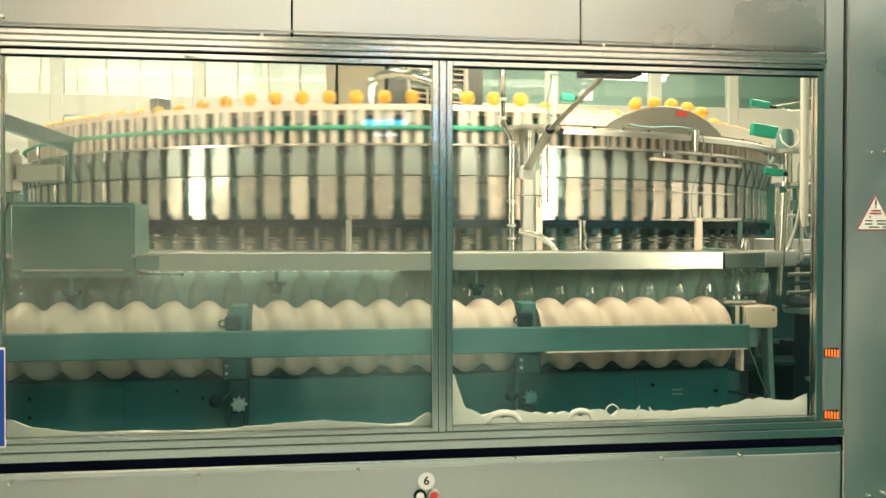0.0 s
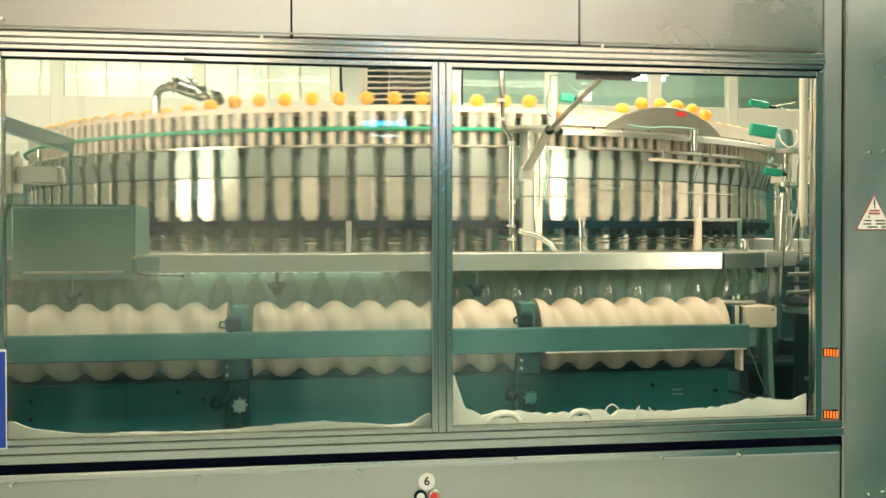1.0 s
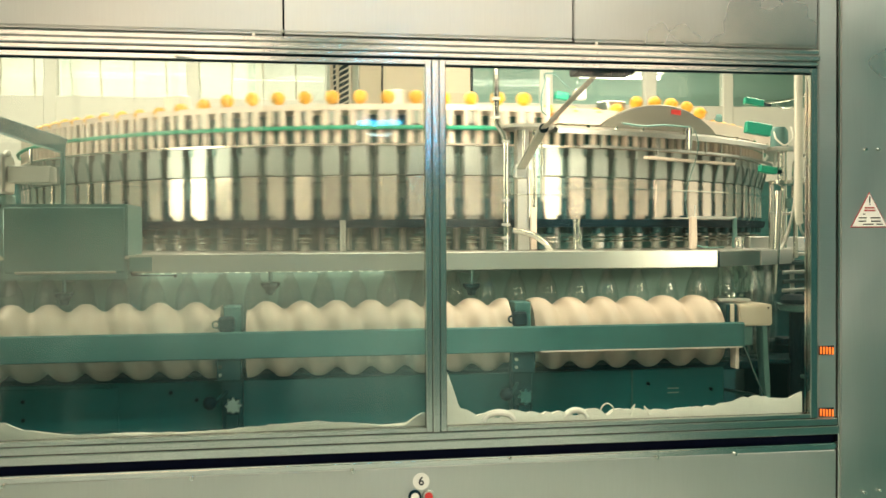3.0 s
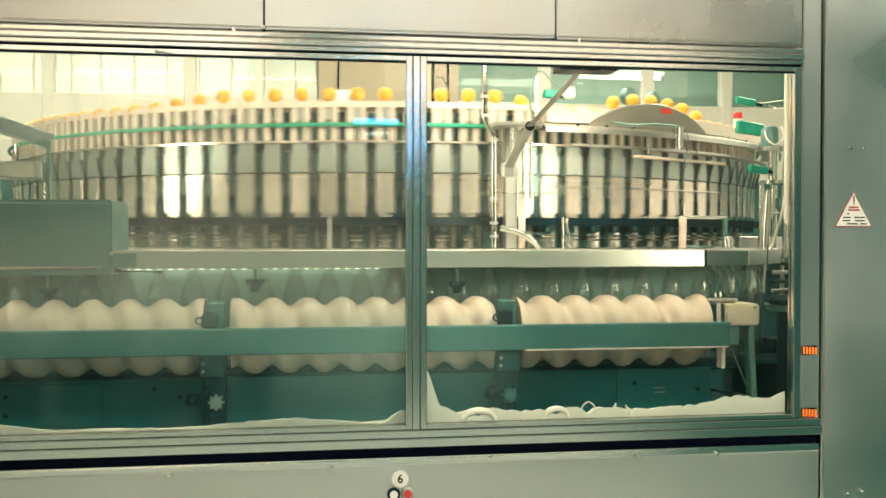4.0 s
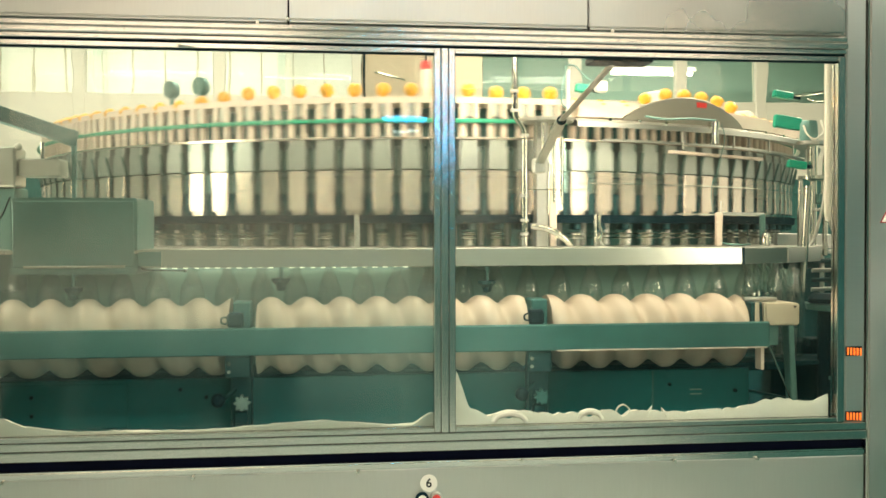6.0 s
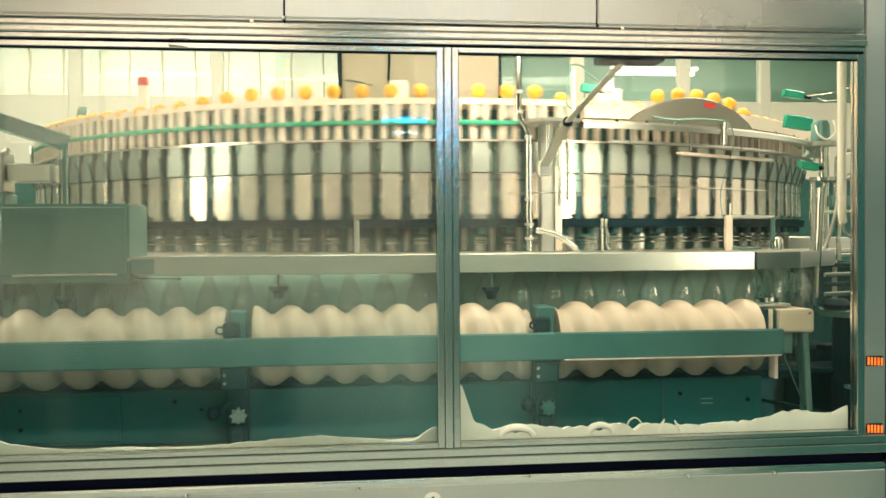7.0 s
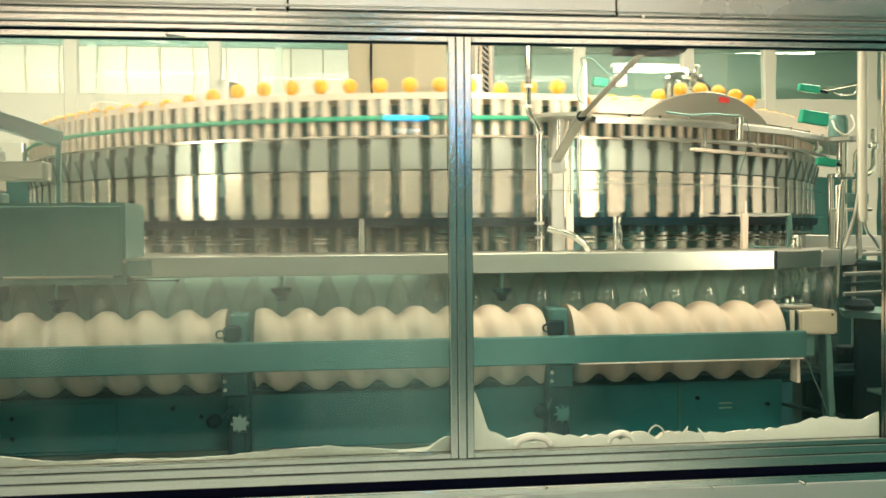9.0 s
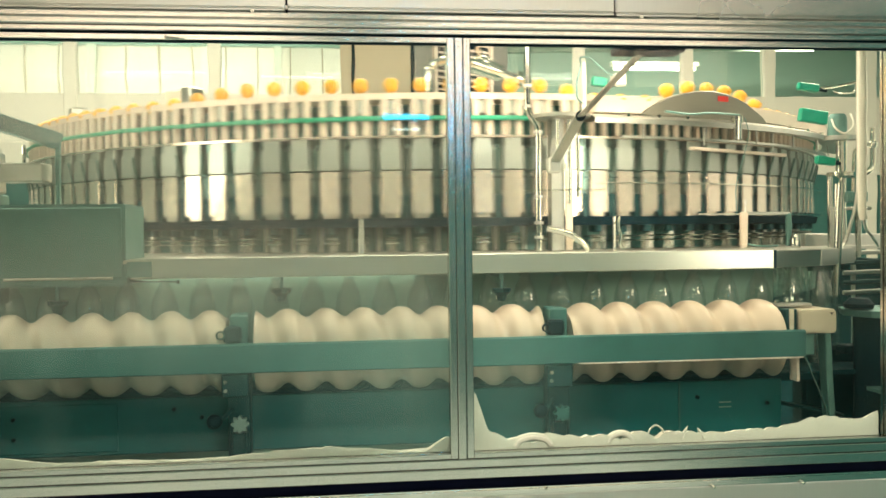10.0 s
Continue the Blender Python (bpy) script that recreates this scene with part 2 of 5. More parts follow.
# unseen walls: shade and teal cast are put into SOUTH and EAST
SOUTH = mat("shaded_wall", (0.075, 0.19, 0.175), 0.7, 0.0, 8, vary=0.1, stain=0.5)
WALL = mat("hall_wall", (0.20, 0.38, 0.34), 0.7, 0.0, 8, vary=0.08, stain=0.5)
EAST = mat("teal_reflection_wall", (0.03, 0.16, 0.165), 0.7, 0.0, 8, vary=0.1, stain=0.5)
FLOOR_DARK = mat("dark_reflection_floor", (0.025, 0.105, 0.09), 0.5, 0.0, 6, vary=0.2, stain=0.8)
BACKING = mat("dull_sheet", (0.30, 0.48, 0.42), 0.42, 0.4, 20, vary=0.15, stain=4)
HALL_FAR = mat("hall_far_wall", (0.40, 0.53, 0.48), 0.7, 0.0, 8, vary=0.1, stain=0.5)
CEIL = mat("ceiling_paint", (0.34, 0.44, 0.40), 0.8, 0.0, 8, vary=0.06, stain=0.5)
GLASS_L = pane_mat("splashed_glass", (0.70, 0.755, 0.72), 0.008, 1.3, splash=0.056, ior=1.33, wave=0.003, streak=0.018,
                   veils=((-0.82, 0.84, 0.32, 0.05), (-0.22, 0.66, 0.28, 0.025), (-0.55, 0.40, 0.34, 0.03), (-0.10, 0.16, 0.30, 0.06)))
GLASS_R = pane_mat("clear_glass", (0.885, 0.93, 0.895), 0.003, 1.3, splash=0.006, ior=1.33, wave=0.002, streak=0.004, veils=((0.12, 0.17, 0.26, 0.05), (0.08, 0.58, 0.24, 0.045)))
GLASS_FAR = pane_mat("far_glass", (0.93, 0.95, 0.91), 0.03, 0.8)
PET = pane_mat("clear_bottle", (0.985, 0.99, 0.985), 0.03, 8, 1.33, 0.035, gloss=0.17)
NECK = pane_mat("wet_clear_neck", (0.93, 0.96, 0.94), 0.75, 45, 1.33, 0.12, gloss=0.16)
LAMP = glow("tube_glow", (1.0, 0.93, 0.78), 9)
REFLECTION_GLOW = glow("south_reflection_glow", (1.0, 0.80, 0.60), 2.7)
DAYLIGHT = glow("daylight_glow", (1.0, 0.85, 0.755), 0.54)
SCREEN = glow("screen_blue", (0.0, 0.42, 1.0), 85)
SCREEN_W = glow("screen_white", (0.5, 0.85, 1.0), 22)
# emission stands in for the gleam of the reflectors, which are no lamps
ORANGE = glow("orange_reflector_gleam", (1.0, 0.19, 0.02), 0.6)


# ---- mesh helpers ----
def box(bm, x0, x1, y0, y1, z0, z1, bevel=0.0, seg=1):
    t = bmesh.new()
    bmesh.ops.create_cube(t, size=1)
    for v in t.verts:
        v.co = Vector((x0 + (v.co.x + 0.5) * (x1 - x0), y0 + (v.co.y + 0.5) * (y1 - y0), z0 + (v.co.z + 0.5) * (z1 - z0)))
    if bevel:
        bmesh.ops.bevel(t, geom=t.edges[:], offset=bevel, segments=seg, affect="EDGES")
    merge(bm, t)
    return bm


def merge(bm, t, m=None):
    me = bpy.data.meshes.new("tmp")
    if m is not None:
        t.transform(m)
    t.to_mesh(me)
    t.free()
    bm.from_mesh(me)
    bpy.data.meshes.remove(me)


def rod(bm, a, b, r, seg=12, r2=None):
    a, b = Vector(a), Vector(b)
    t = bmesh.new()
    bmesh.ops.create_cone(t, cap_ends=True, segments=seg, radius1=r, radius2=r if r2 is None else r2, depth=(b - a).length)
    merge(bm, t, Matrix.Translation((a + b) / 2) @ (b - a).to_track_quat("Z", "Y").to_matrix().to_4x4())
    return bm


def bar(bm, a, b, w, h, bevel=0.003):
    """A flat bar from a to b: w wide across, h thick."""
    a, b = Vector(a), Vector(b)
    t = bmesh.new()
    box(t, -w / 2, w / 2, -h / 2, h / 2, -(b - a).length / 2, (b - a).length / 2, bevel)
    merge(bm, t, Matrix.Translation((a + b) / 2) @ (b - a).to_track_quat("Z", "Y").to_matrix().to_4x4())
    return bm


def ball(bm, c, r, u=12, v=8, squash=1.0):
    t = bmesh.new()
    bmesh.ops.create_uvsphere(t, u_segments=u, v_segments=v, radius=r)
    merge(bm, t, Matrix.Translation(c) @ Matrix.Diagonal((1, 1, squash, 1)))
    return bm


def tube(bm, pts, r, seg=10, rounds=4):
    """A pipe along pts with rounded bends."""
    pts = [Vector(p) for p in pts]
    line = [pts[0]]
    for i in range(1, len(pts) - 1):
        a, p, b = pts[i - 1], pts[i], pts[i + 1]
        d = min((a - p).length, (b - p).length) * 0.45
        s, e = p + (a - p).normalized() * d, p + (b - p).normalized() * d
        for k in range(rounds + 1):
            q = k / rounds
            line.append(s * (1 - q) ** 2 + p * 2 * q * (1 - q) + e * q * q)
    line.append(pts[-1])
    rings, up = [], None
    for i, p in enumerate(line):
        d = (line[min(i + 1, len(line) - 1)] - line[max(i - 1, 0)]).normalized()
        if up is None:
            up = d.orthogonal().normalized()
        up = (up - d * up.dot(d)).normalized()
        side = d.cross(up)
        rings.append([bm.verts.new(p + r * (math.cos(2 * math.pi * k / seg) * up + math.sin(2 * math.pi * k / seg) * side)) for k in range(seg)])
    for a, b in zip(rings, rings[1:]):
        for k in range(seg):
            bm.faces.new((a[k], a[(k + 1) % seg], b[(k + 1) % seg], b[k]))
    bm.faces.new(rings[0][::-1])
    bm.faces.new(rings[-1])
    return bm


def lathe(bm, profile, seg=16, c=(0, 0, 0), a0=0.0, a1=2 * math.pi):
    """Turns (radius, height) pairs round the z axis through c, whole or from angle a0 to a1."""
    full = abs(a1 - a0 - 2 * math.pi) < 1e-6
    n = seg if full else seg + 1
    rings = []
    for k in range(n):
        a = a0 + (a1 - a0) * k / seg
        rings.append([bm.verts.new((c[0] + r * math.cos(a), c[1] + r * math.sin(a), c[2] + z)) for r, z in profile])
    for k in range(seg):
        a, b = rings[k], rings[(k + 1) % n]
        for i in range(len(profile) - 1):
            bm.faces.new((a[i], b[i], b[i + 1], a[i + 1]))
    return bm


def finish(name, bm, material, smooth=True):
    bmesh.ops.recalc_face_normals(bm, faces=bm.faces)
    me = bpy.data.meshes.new(name)
    bm.to_mesh(me)
    bm.free()
    me.materials.append(material)
    if smooth:
        me.shade_smooth()
        me.set_sharp_from_angle(angle=radians(35))
    return me


def part(name, bm, material, parent, label="", smooth=True):
    ob = new(name, finish(name, bm, material, smooth))
    ob.parent = parent
    if label:
        tagged(ob, label)
    return ob


def share(name, me, parent, m):
    ob = new(name, me)
    ob.parent = parent
    ob.matrix_basis = m
    return ob


def thing(name, label, category, group="", at=(0, 0, 0), kind=""):
    ob = new(name)
    ob.empty_display_size = 0.1
    ob.location = at
    return tagged(ob, label, category, group, kind)


def solid(name, bm, material, label, category="", kind="", group="", smooth=True):
    return tagged(new(name, finish(name, bm, material, smooth)), label, category, group, kind)


B = bmesh.new

# ---- hall ----
solid("floor", box(B(), -9, 9, -8, 13, -1.1, -1.0), FLOOR, "pale grey tiled factory floor, wet and shiny", kind="structure")
# two dark floor zones, added out of view to darken glass and panel reflections
solid("floor_lane", box(B(), -9, 9, -8, -5.3, -1.0, -0.996), FLOOR_DARK, "unseen dark green floor zone, darkens reflections in the glass", kind="structure")
solid("floor_lane_east", box(B(), 1.95, 9, -5.3, -0.1, -1.0, -0.996), FLOOR_DARK, "unseen dark green floor zone, darkens the cabinet's reflection", kind="structure")
solid("ceiling", box(B(), -9, 9, -8, 13, 3.6, 3.7), CEIL, "pale factory ceiling high over the machine", kind="structure")
sw_ = B()
box(sw_, -9, -3.6, -8.1, -8, -1, 3.6)
box(sw_, -0.6, 0.6, -8.1, -8, -1, 3.6)
box(sw_, 4.2, 9, -8.1, -8, -1, 3.6)
box(sw_, 0.6, 4.2, -8.1, -8, -1, 2.05)
box(sw_, 0.6, 4.2, -8.1, -8, 2.8, 3.6)
box(sw_, -3.6, -0.6, -8.1, -8, -1, 1.45)
box(sw_, -3.6, -0.6, -8.1, -8, 2.75, 3.6)
solid("wall_south", sw_, SOUTH, "unseen hall wall, shade put into its dark green", kind="structure")
solid("wall_west", box(B(), -9.1, -9, -8, 13, -1, 3.6), WALL, "unseen hall wall, green tuned for the steel's reflections", kind="structure")
solid("wall_east", box(B(), 9, 9.1, -8, 13, -1, 3.6), EAST, "unseen hall wall, green tuned for the steel's reflections", kind="structure")
# glowing panes added out of view as bright reflections for glass and rails
w3 = thing("reflected_glow_1", "unseen warm glowing pane added for reflections in the glass", "window", kind="structure")
part("pane", box(B(), -3.6, -0.6, -8.09, -8.07, 1.45, 2.75), REFLECTION_GLOW, w3, "bright pane")
for wx in (-3.6, -2.6, -1.6, -0.66):
    part("frame", box(B(), wx, wx + 0.06, -8.06, -7.99, 1.45, 2.75, 0.005), WHITE, w3)
w4 = thing("reflected_glow_2", "unseen glowing pane added to brighten the top rail", "window", kind="structure")
part("pane", box(B(), 0.6, 4.2, -8.09, -8.07, 2.05, 2.8), REFLECTION_GLOW, w4, "bright pane")
for wx in (0.6, 1.8, 3.0, 4.14):
    part("frame", box(B(), wx, wx + 0.06, -8.06, -7.99, 2.05, 2.8, 0.005), WHITE, w4)
# added out of view, only gives the right cabinet something dark to reflect
solid("wall_partition", box(B(), 4.4, 4.5, -8, -0.6, -1, 3.6), EAST, "unseen dark teal wall added to darken the cabinet's reflection", kind="structure")
nw = B()
box(nw, -9, 9, 12, 12.1, -1, 0.9)
box(nw, -9, 9, 12, 12.1, 3.2, 3.6)
box(nw, 1.2, 9, 12, 12.1, 0.9, 3.2)
for px in (-9, -6.2, -3.6, -1.0):
    solid("wall_pillar", box(B(), px, px + 0.12, 12, 12.1, 0.9, 3.2), WHITE, "pale pillar between the hall windows", kind="structure")
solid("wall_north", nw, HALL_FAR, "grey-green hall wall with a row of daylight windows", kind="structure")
w5 = thing("window_5", "long band of hall windows with slim grey bars", "window", kind="structure")
for k in range(21):
    wx = -8.6 + k * 0.46
    part("bar", box(B(), wx, wx + 0.024, 12.02, 12.07, 0.9, 3.2, 0.004), BEIGE, w5)
for wz in (1.62, 2.46):
    part("bar", box(B(), -9, 1.2, 12.071, 12.098, wz, wz + 0.04, 0.004), BEIGE, w5)
solid("backdrop", box(B(), -9, 1.3, 12.4, 12.42, 0.5, 3.5), DAYLIGHT, "bright overcast daylight outside the hall windows", kind="structure")
for lx, ly in ((-3.0, -2.6), (0.6, -2.6), (4.0, -2.6), (-4.0, 7.4), (1.2, 7.4), (4.6, 7.4)):
    lt = thing("ceiling_light", "long fluorescent ceiling light in a white tray", "light", "ceiling lights", (lx, ly, 3.45))
    part("tray", box(B(), -1.25, 1.25, -0.14, 0.14, 0.0, 0.12, 0.01), WHITE, lt)
    part("tube", rod(B(), (-1.2, 0, -0.03), (1.2, 0, -0.03), 0.025), LAMP, lt, "glowing white tube")
for lx, ly, lz in ((4.2, 10.6, 2.72), (5.9, 10.6, 3.0), (3.6, 8.6, 2.62)):
    lt = thing("pendant_light", "long fluorescent light hanging from two rods", "light", "pendant lights", (lx, ly, lz))
    part("tray", box(B(), -0.62, 0.62, -0.06, 0.06, 0.0, 0.06, 0.01), WHITE, lt)
    part("tube", rod(B(), (-0.58, 0, -0.03), (0.58, 0, -0.03), 0.025), LAMP, lt, "glowing white tube")
    for dx in (-0.5, 0.5):
        part("rod", rod(B(), (dx, 0, 0.05), (dx, 0, 3.6 - lz), 0.006, 6), STEEL, lt)
# screen of the machine opposite, seen in the glass
sc = thing("control_screen", "blue lit operator screen of the line opposite", "screen", "", (0.31, -4.93, 1.318))
part("housing", box(B(), -0.24, 0.24, -0.1, -0.004, -0.16, 0.14, 0.01), RUBBER, sc)
part("display", box(B(), -0.17, 0.17, -0.002, 0.0, 0.018, 0.056), SCREEN, sc, "bright blue display")
part("status_line", box(B(), -0.10, 0.10, -0.002, 0.0, -0.065, -0.045), SCREEN_W, sc, "pale lit status line")
part("stand", box(B(), -0.04, 0.04, -0.09, -0.03, -2.318, -0.15, 0.005), STEEL, sc)

# rear enclosure of the machine: posts, rails and panes
re_ = thing("rear_enclosure", "cream rear enclosure of the filler with tall glass panes", "enclosure", kind="structure")
for k, px in enumerate((-3.62, -2.46, -1.24, 0.0, 1.0, 2.05, 3.08, 3.88, 4.9)):
    part("post", box(B(), px - 0.055, px + 0.055, 6.5, 6.6, -1.0, 2.9, 0.008), WHITE, re_)
for z0, z1 in ((1.0, 1.74), (2.75, 2.9)):
    part("rail", box(B(), -3.7, 5.0, 6.51, 6.59, z0, z1, 0.008), WHITE, re_)
part("lower_panel", box(B(), -3.7, 5.0, 6.52, 6.58, -1.0, 1.0), TEAL, re_)
xs = (-3.62, -2.46, -1.24, 0.0, 1.0, 2.05, 3.08, 3.88, 4.9)
for a, b in zip(xs, xs[1:]):
    p = part("pane", box(B(), a + 0.056, b - 0.056, 6.545, 6.555, 1.742, 2.748), GLASS_FAR, re_)
    p.visible_shadow = False
# roof girders and the far frame of the hall, right of the filler
gd = thing("roof_truss", "pale steel roof truss over the hall", "truss")
part("chord", bar(B(), (0.6, 8.2, 3.15), (7.0, 8.2, 3.3), 0.12, 0.08), CEIL, gd)
part("chord", bar(B(), (0.6, 8.2, 2.45), (7.0, 8.2, 2.6), 0.1, 0.08), CEIL, gd)
for k in range(3):
    part("hanger", rod(B(), (1.2 + k * 2.6, 8.2, 3.15), (1.2 + k * 2.6, 8.2, 3.6), 0.03), CEIL, gd)
for k in range(7):
    part("brace", bar(B(), (0.7 + k * 0.9, 8.2, 2.47 + k * 0.021), (1.15 + k * 0.9, 8.2, 3.18), 0.06, 0.05), CEIL, gd)

# ---- front enclosure ----
fr = thing("front_enclosure", "brushed aluminium window frame of a bottle filler", "frame", kind="structure")
part("top_rail", box(B(), -1.7, 1.06, -0.016, 0.05, 0.978, 0.993, 0.003), ALU, fr)
part("top_rail", box(B(), -1.7, 1.06, -0.020, 0.05, 0.962, 0.9775, 0.003), ALU, fr)
part("top_rail", box(B(), -1.7, 1.06, -0.012, 0.05, 0.950, 0.9615, 0.002), ALU, fr)
# black strip paints the shaded slot below the top rail
part("seal", box(B(), -1.7, 1.06, 0.0, 0.05, 0.9455, 0.9495), RUBBER, fr, "dark strip for the shade under the top rail")
part("bottom_rail", box(B(), -1.7, 1.118, -0.010, 0.05, -0.0265, -0.007, 0.002), ALU, fr)
part("bottom_rail", box(B(), -1.7, 1.118, -0.014, 0.05, -0.050, -0.0275, 0.002), ALU, fr)
part("gap", box(B(), -1.7, 1.118, 0.012, 0.06, -0.0755, -0.0505), NAVY, fr, "dark open joint")
part("mullion", box(B(), 0.0025, 0.0205, -0.008, 0.05, -0.0065, 0.945, 0.0015), ALU, fr)
part("post", box(B(), 1.063, 1.117, -0.004, 0.06, -0.0065, 1.75, 0.003), STEEL, fr)
part("post", box(B(), -1.16, -1.082, -0.004, 0.05, -0.0065, 0.945, 0.003), STEEL, fr)


def sash(label, x0, x1, left, right, glass):
    w = thing("window_1" if x0 < 0 else "window_2", label, "window", kind="structure")
    part("stile", box(B(), x0, x0 + left, -0.006, 0.03, -0.006, 0.945, 0.0015), ALU, w)
    part("stile", box(B(), x1 - right, x1, -0.006, 0.03, -0.006, 0.945, 0.0015), ALU, w)
    part("top_stile", box(B(), x0 + left, x1 - right, -0.006, 0.03, 0.932, 0.945, 0.0015), ALU, w)
    part("bottom_stile", box(B(), x0 + left, x1 - right, -0.006, 0.03, -0.006, 0.006, 0.0015), ALU, w)
    g = part("pane", box(B(), x0 + left, x1 - right, 0.012, 0.018, 0.006, 0.932), glass, w, "safety glass filmed with splash and painted reflection haze")
    g.visible_shadow = False
    s = B()
    for a, b, c, d in ((x0 + left, x1 - right, 0.9285, 0.9315),):
        box(s, a, b, 0.002, 0.011, c, d)
    part("gasket", s, RUBBER, w, "thin black gasket")
    return w


sash("sliding glass window with splashed hazy pane", -1.08, 0.0015, 0.024, 0.0165, GLASS_L)
sash("sliding glass window, clear pane with foam below", 0.0215, 1.060, 0.0165, 0.020, GLASS_R)
# latch strip at the head of the hazy window
solid("window_latch", bar(B(), (-0.63, -0.014, 0.937), (-0.585, -0.02, 0.930), 0.01, 0.004), POLISH, "small bright steel latch at the window head", "latch")

# foam that has run down inside the panes
def foam(name, x0, x1, heights, label, eyes=(), tips=()):
    bm = B()
    n = 260
    rows = []
    for i in range(n + 1):
        x = x0 + (x1 - x0) * i / n
        q = (x - x0) / (x1 - x0) * (len(heights) - 1)
        k = min(int(q), len(heights) - 2)
        s = q - k
        s = s * s * (3 - 2 * s)
        h = heights[k] * (1 - s) + heights[k + 1] * s
        h += 0.0035 * noise.noise(Vector((x * 22, 3.1, x0))) + 0.006 * noise.noise(Vector((x * 60, 1.1, x0))) * (1.0 if x0 > 0 else 0.4)
        for ex, w, top, r in eyes:
            h -= (h - 0.018) * math.exp(-((x - ex) / (w * 0.6)) ** 2)
        h = max(h, 0.009)
        d = 0.016 + 0.012 * noise.noise(Vector((x * 9, 7.7, 0)))
        rows.append([bm.verts.new(p) for p in ((x, 0.020, 0.0065), (x, 0.020, h * 0.75), (x, 0.022, h), (x, 0.022 + d, h * 0.92), (x, 0.024 + d * 2, 0.0065))])
    for a, b in zip(rows, rows[1:]):
        for k in range(4):
            bm.faces.new((a[k], b[k], b[k + 1], a[k + 1]))
    # burst bubbles: arches of foam over a hollow
    for ex, w, top, r in eyes:
        tube(bm, [(ex - w, 0.026, 0.012), (ex - w * 0.75, 0.026, top * 0.78), (ex, 0.026, top), (ex + w * 0.75, 0.026, top * 0.76), (ex + w, 0.026, 0.012)], r, 10, 5)
    # torn tips left by burst ones
    for tx, lean, top in tips:
        rod(bm, (tx, 0.026, 0.014), (tx + lean, 0.026, top), 0.009, 8, 0.0012)
    return solid(name, bm, FOAM, label, "foam")


foam("foam", 0.039, 1.029, (0.14, 0.048, 0.03, 0.040, 0.044, 0.034, 0.028, 0.03, 0.031, 0.036, 0.030, 0.033, 0.03, 0.027, 0.027, 0.029, 0.032, 0.034, 0.042, 0.053, 0.056, 0.048, 0.047, 0.062),
     "thick cream foam piled along the window bottom", ((0.179, 0.042, 0.034, 0.0100), (0.388, 0.030, 0.034, 0.0085), (0.475, 0.022, 0.050, 0.0022)),
     ((0.536, 0.016, 0.043), (0.590, -0.013, 0.038)))
foam("foam", -1.055, -0.0155, (0.05, 0.028, 0.017, 0.013, 0.013, 0.010, 0.010, 0.010, 0.012, 0.016, 0.023, 0.024, 0.026, 0.021, 0.012, 0.009, 0.040),
     "thin line of cream foam along the window bottom")
# panels over and under the windows
def panel(name, x0, x1, z0, z1, label, y=-0.004):
    p = thing(name, label, "panel", "front panels")
    part("sheet", box(B(), x0, x1, y, 0.05, z0 + 0.0075, z1, 0.003, 2), PANEL, p)
    part("bottom_fold", box(B(), x0, x1, y - 0.0015, 0.05, z0, z0 + 0.007, 0.002), PANEL, p)
    return p


panel("upper_panel", -1.7, -0.3715, 0.997, 1.75, "brushed steel cover panel over the window")
panel("upper_panel", -0.3665, 0.3715, 0.997, 1.75, "brushed steel hatch slightly proud of its neighbours", -0.010)
panel("upper_panel", 0.377, 1.060, 0.997, 1.75, "brushed steel cover panel over the window")
solid("panel_joints", box(B(), -1.7, 1.06, 0.03, 0.055, 0.992, 1.75), NAVY, "dark joints between the steel panels", kind="structure")
lp = thing("lower_panel", "brushed steel base panel with a folded bright lip", "panel", "front panels")
part("lip", box(B(), -1.9, 1.117, -0.007, 0.05, -0.094, -0.076, 0.004, 2), ALU, lp, "bright folded lip")
part("sheet", box(B(), -1.9, 1.117, -0.004, 0.05, -1.0, -0.0945, 0.002), PANEL, lp)
rc = thing("side_cabinet", "tall brushed steel cabinet beside the window", "cabinet")
part("edge", box(B(), 1.1195, 1.1245, -0.0095, 0.04, -1.0, 1.75, 0.002), ALU, rc, "bright folded edge")
part("door", box(B(), 1.125, 2.4, -0.008, 0.04, -1.0, 1.75, 0.004, 2), PANEL, rc)
lc = thing("side_cabinet", "steel cabinet beside the hazy window", "cabinet")
part("door", box(B(), -1.9, -1.1615, -0.004, 0.04, -0.006, 0.945, 0.004, 2), PANEL, lc)
sg = thing("blue_sign", "blue mandatory sign plate with a pale edge", "sign")
part("plate", box(B(), -1.24, -1.0493, -0.011, -0.0075, -0.012, 0.229, 0.001), WHITE, sg)
part("face", box(B(), -1.235, -1.0506, -0.0135, -0.0112, -0.007, 0.224), BLUE, sg, "blue painted face")


def bolt(x, z, r=0.0028, material=None):
    bm = B()
    rod(bm, (x, -0.003, z), (x, -0.016, z), r * 1.7, 14, r * 1.5)
    rod(bm, (x, -0.015, z), (x, -0.019, z), r * 0.8, 6)
    solid("bolt", bm, material or POLISH, "small domed steel bolt in the panel", "bolt", group="panel bolts")


for x, z in ((-0.442, 0.9945), (0.434, 0.9945), (-1.04, -0.098), (-0.60, -0.0985), (-0.205, -0.097), (0.204, -0.082), (0.60, -0.094), (0.82, -0.093), (-1.05, 1.02), (-0.37, 1.004)):
    bolt(x, z)
for x, z in ((1.197, 0.726), (1.235, 0.7265), (1.24, -0.21), (1.196, -0.215)):
    bolt(x, z, 0.0025)

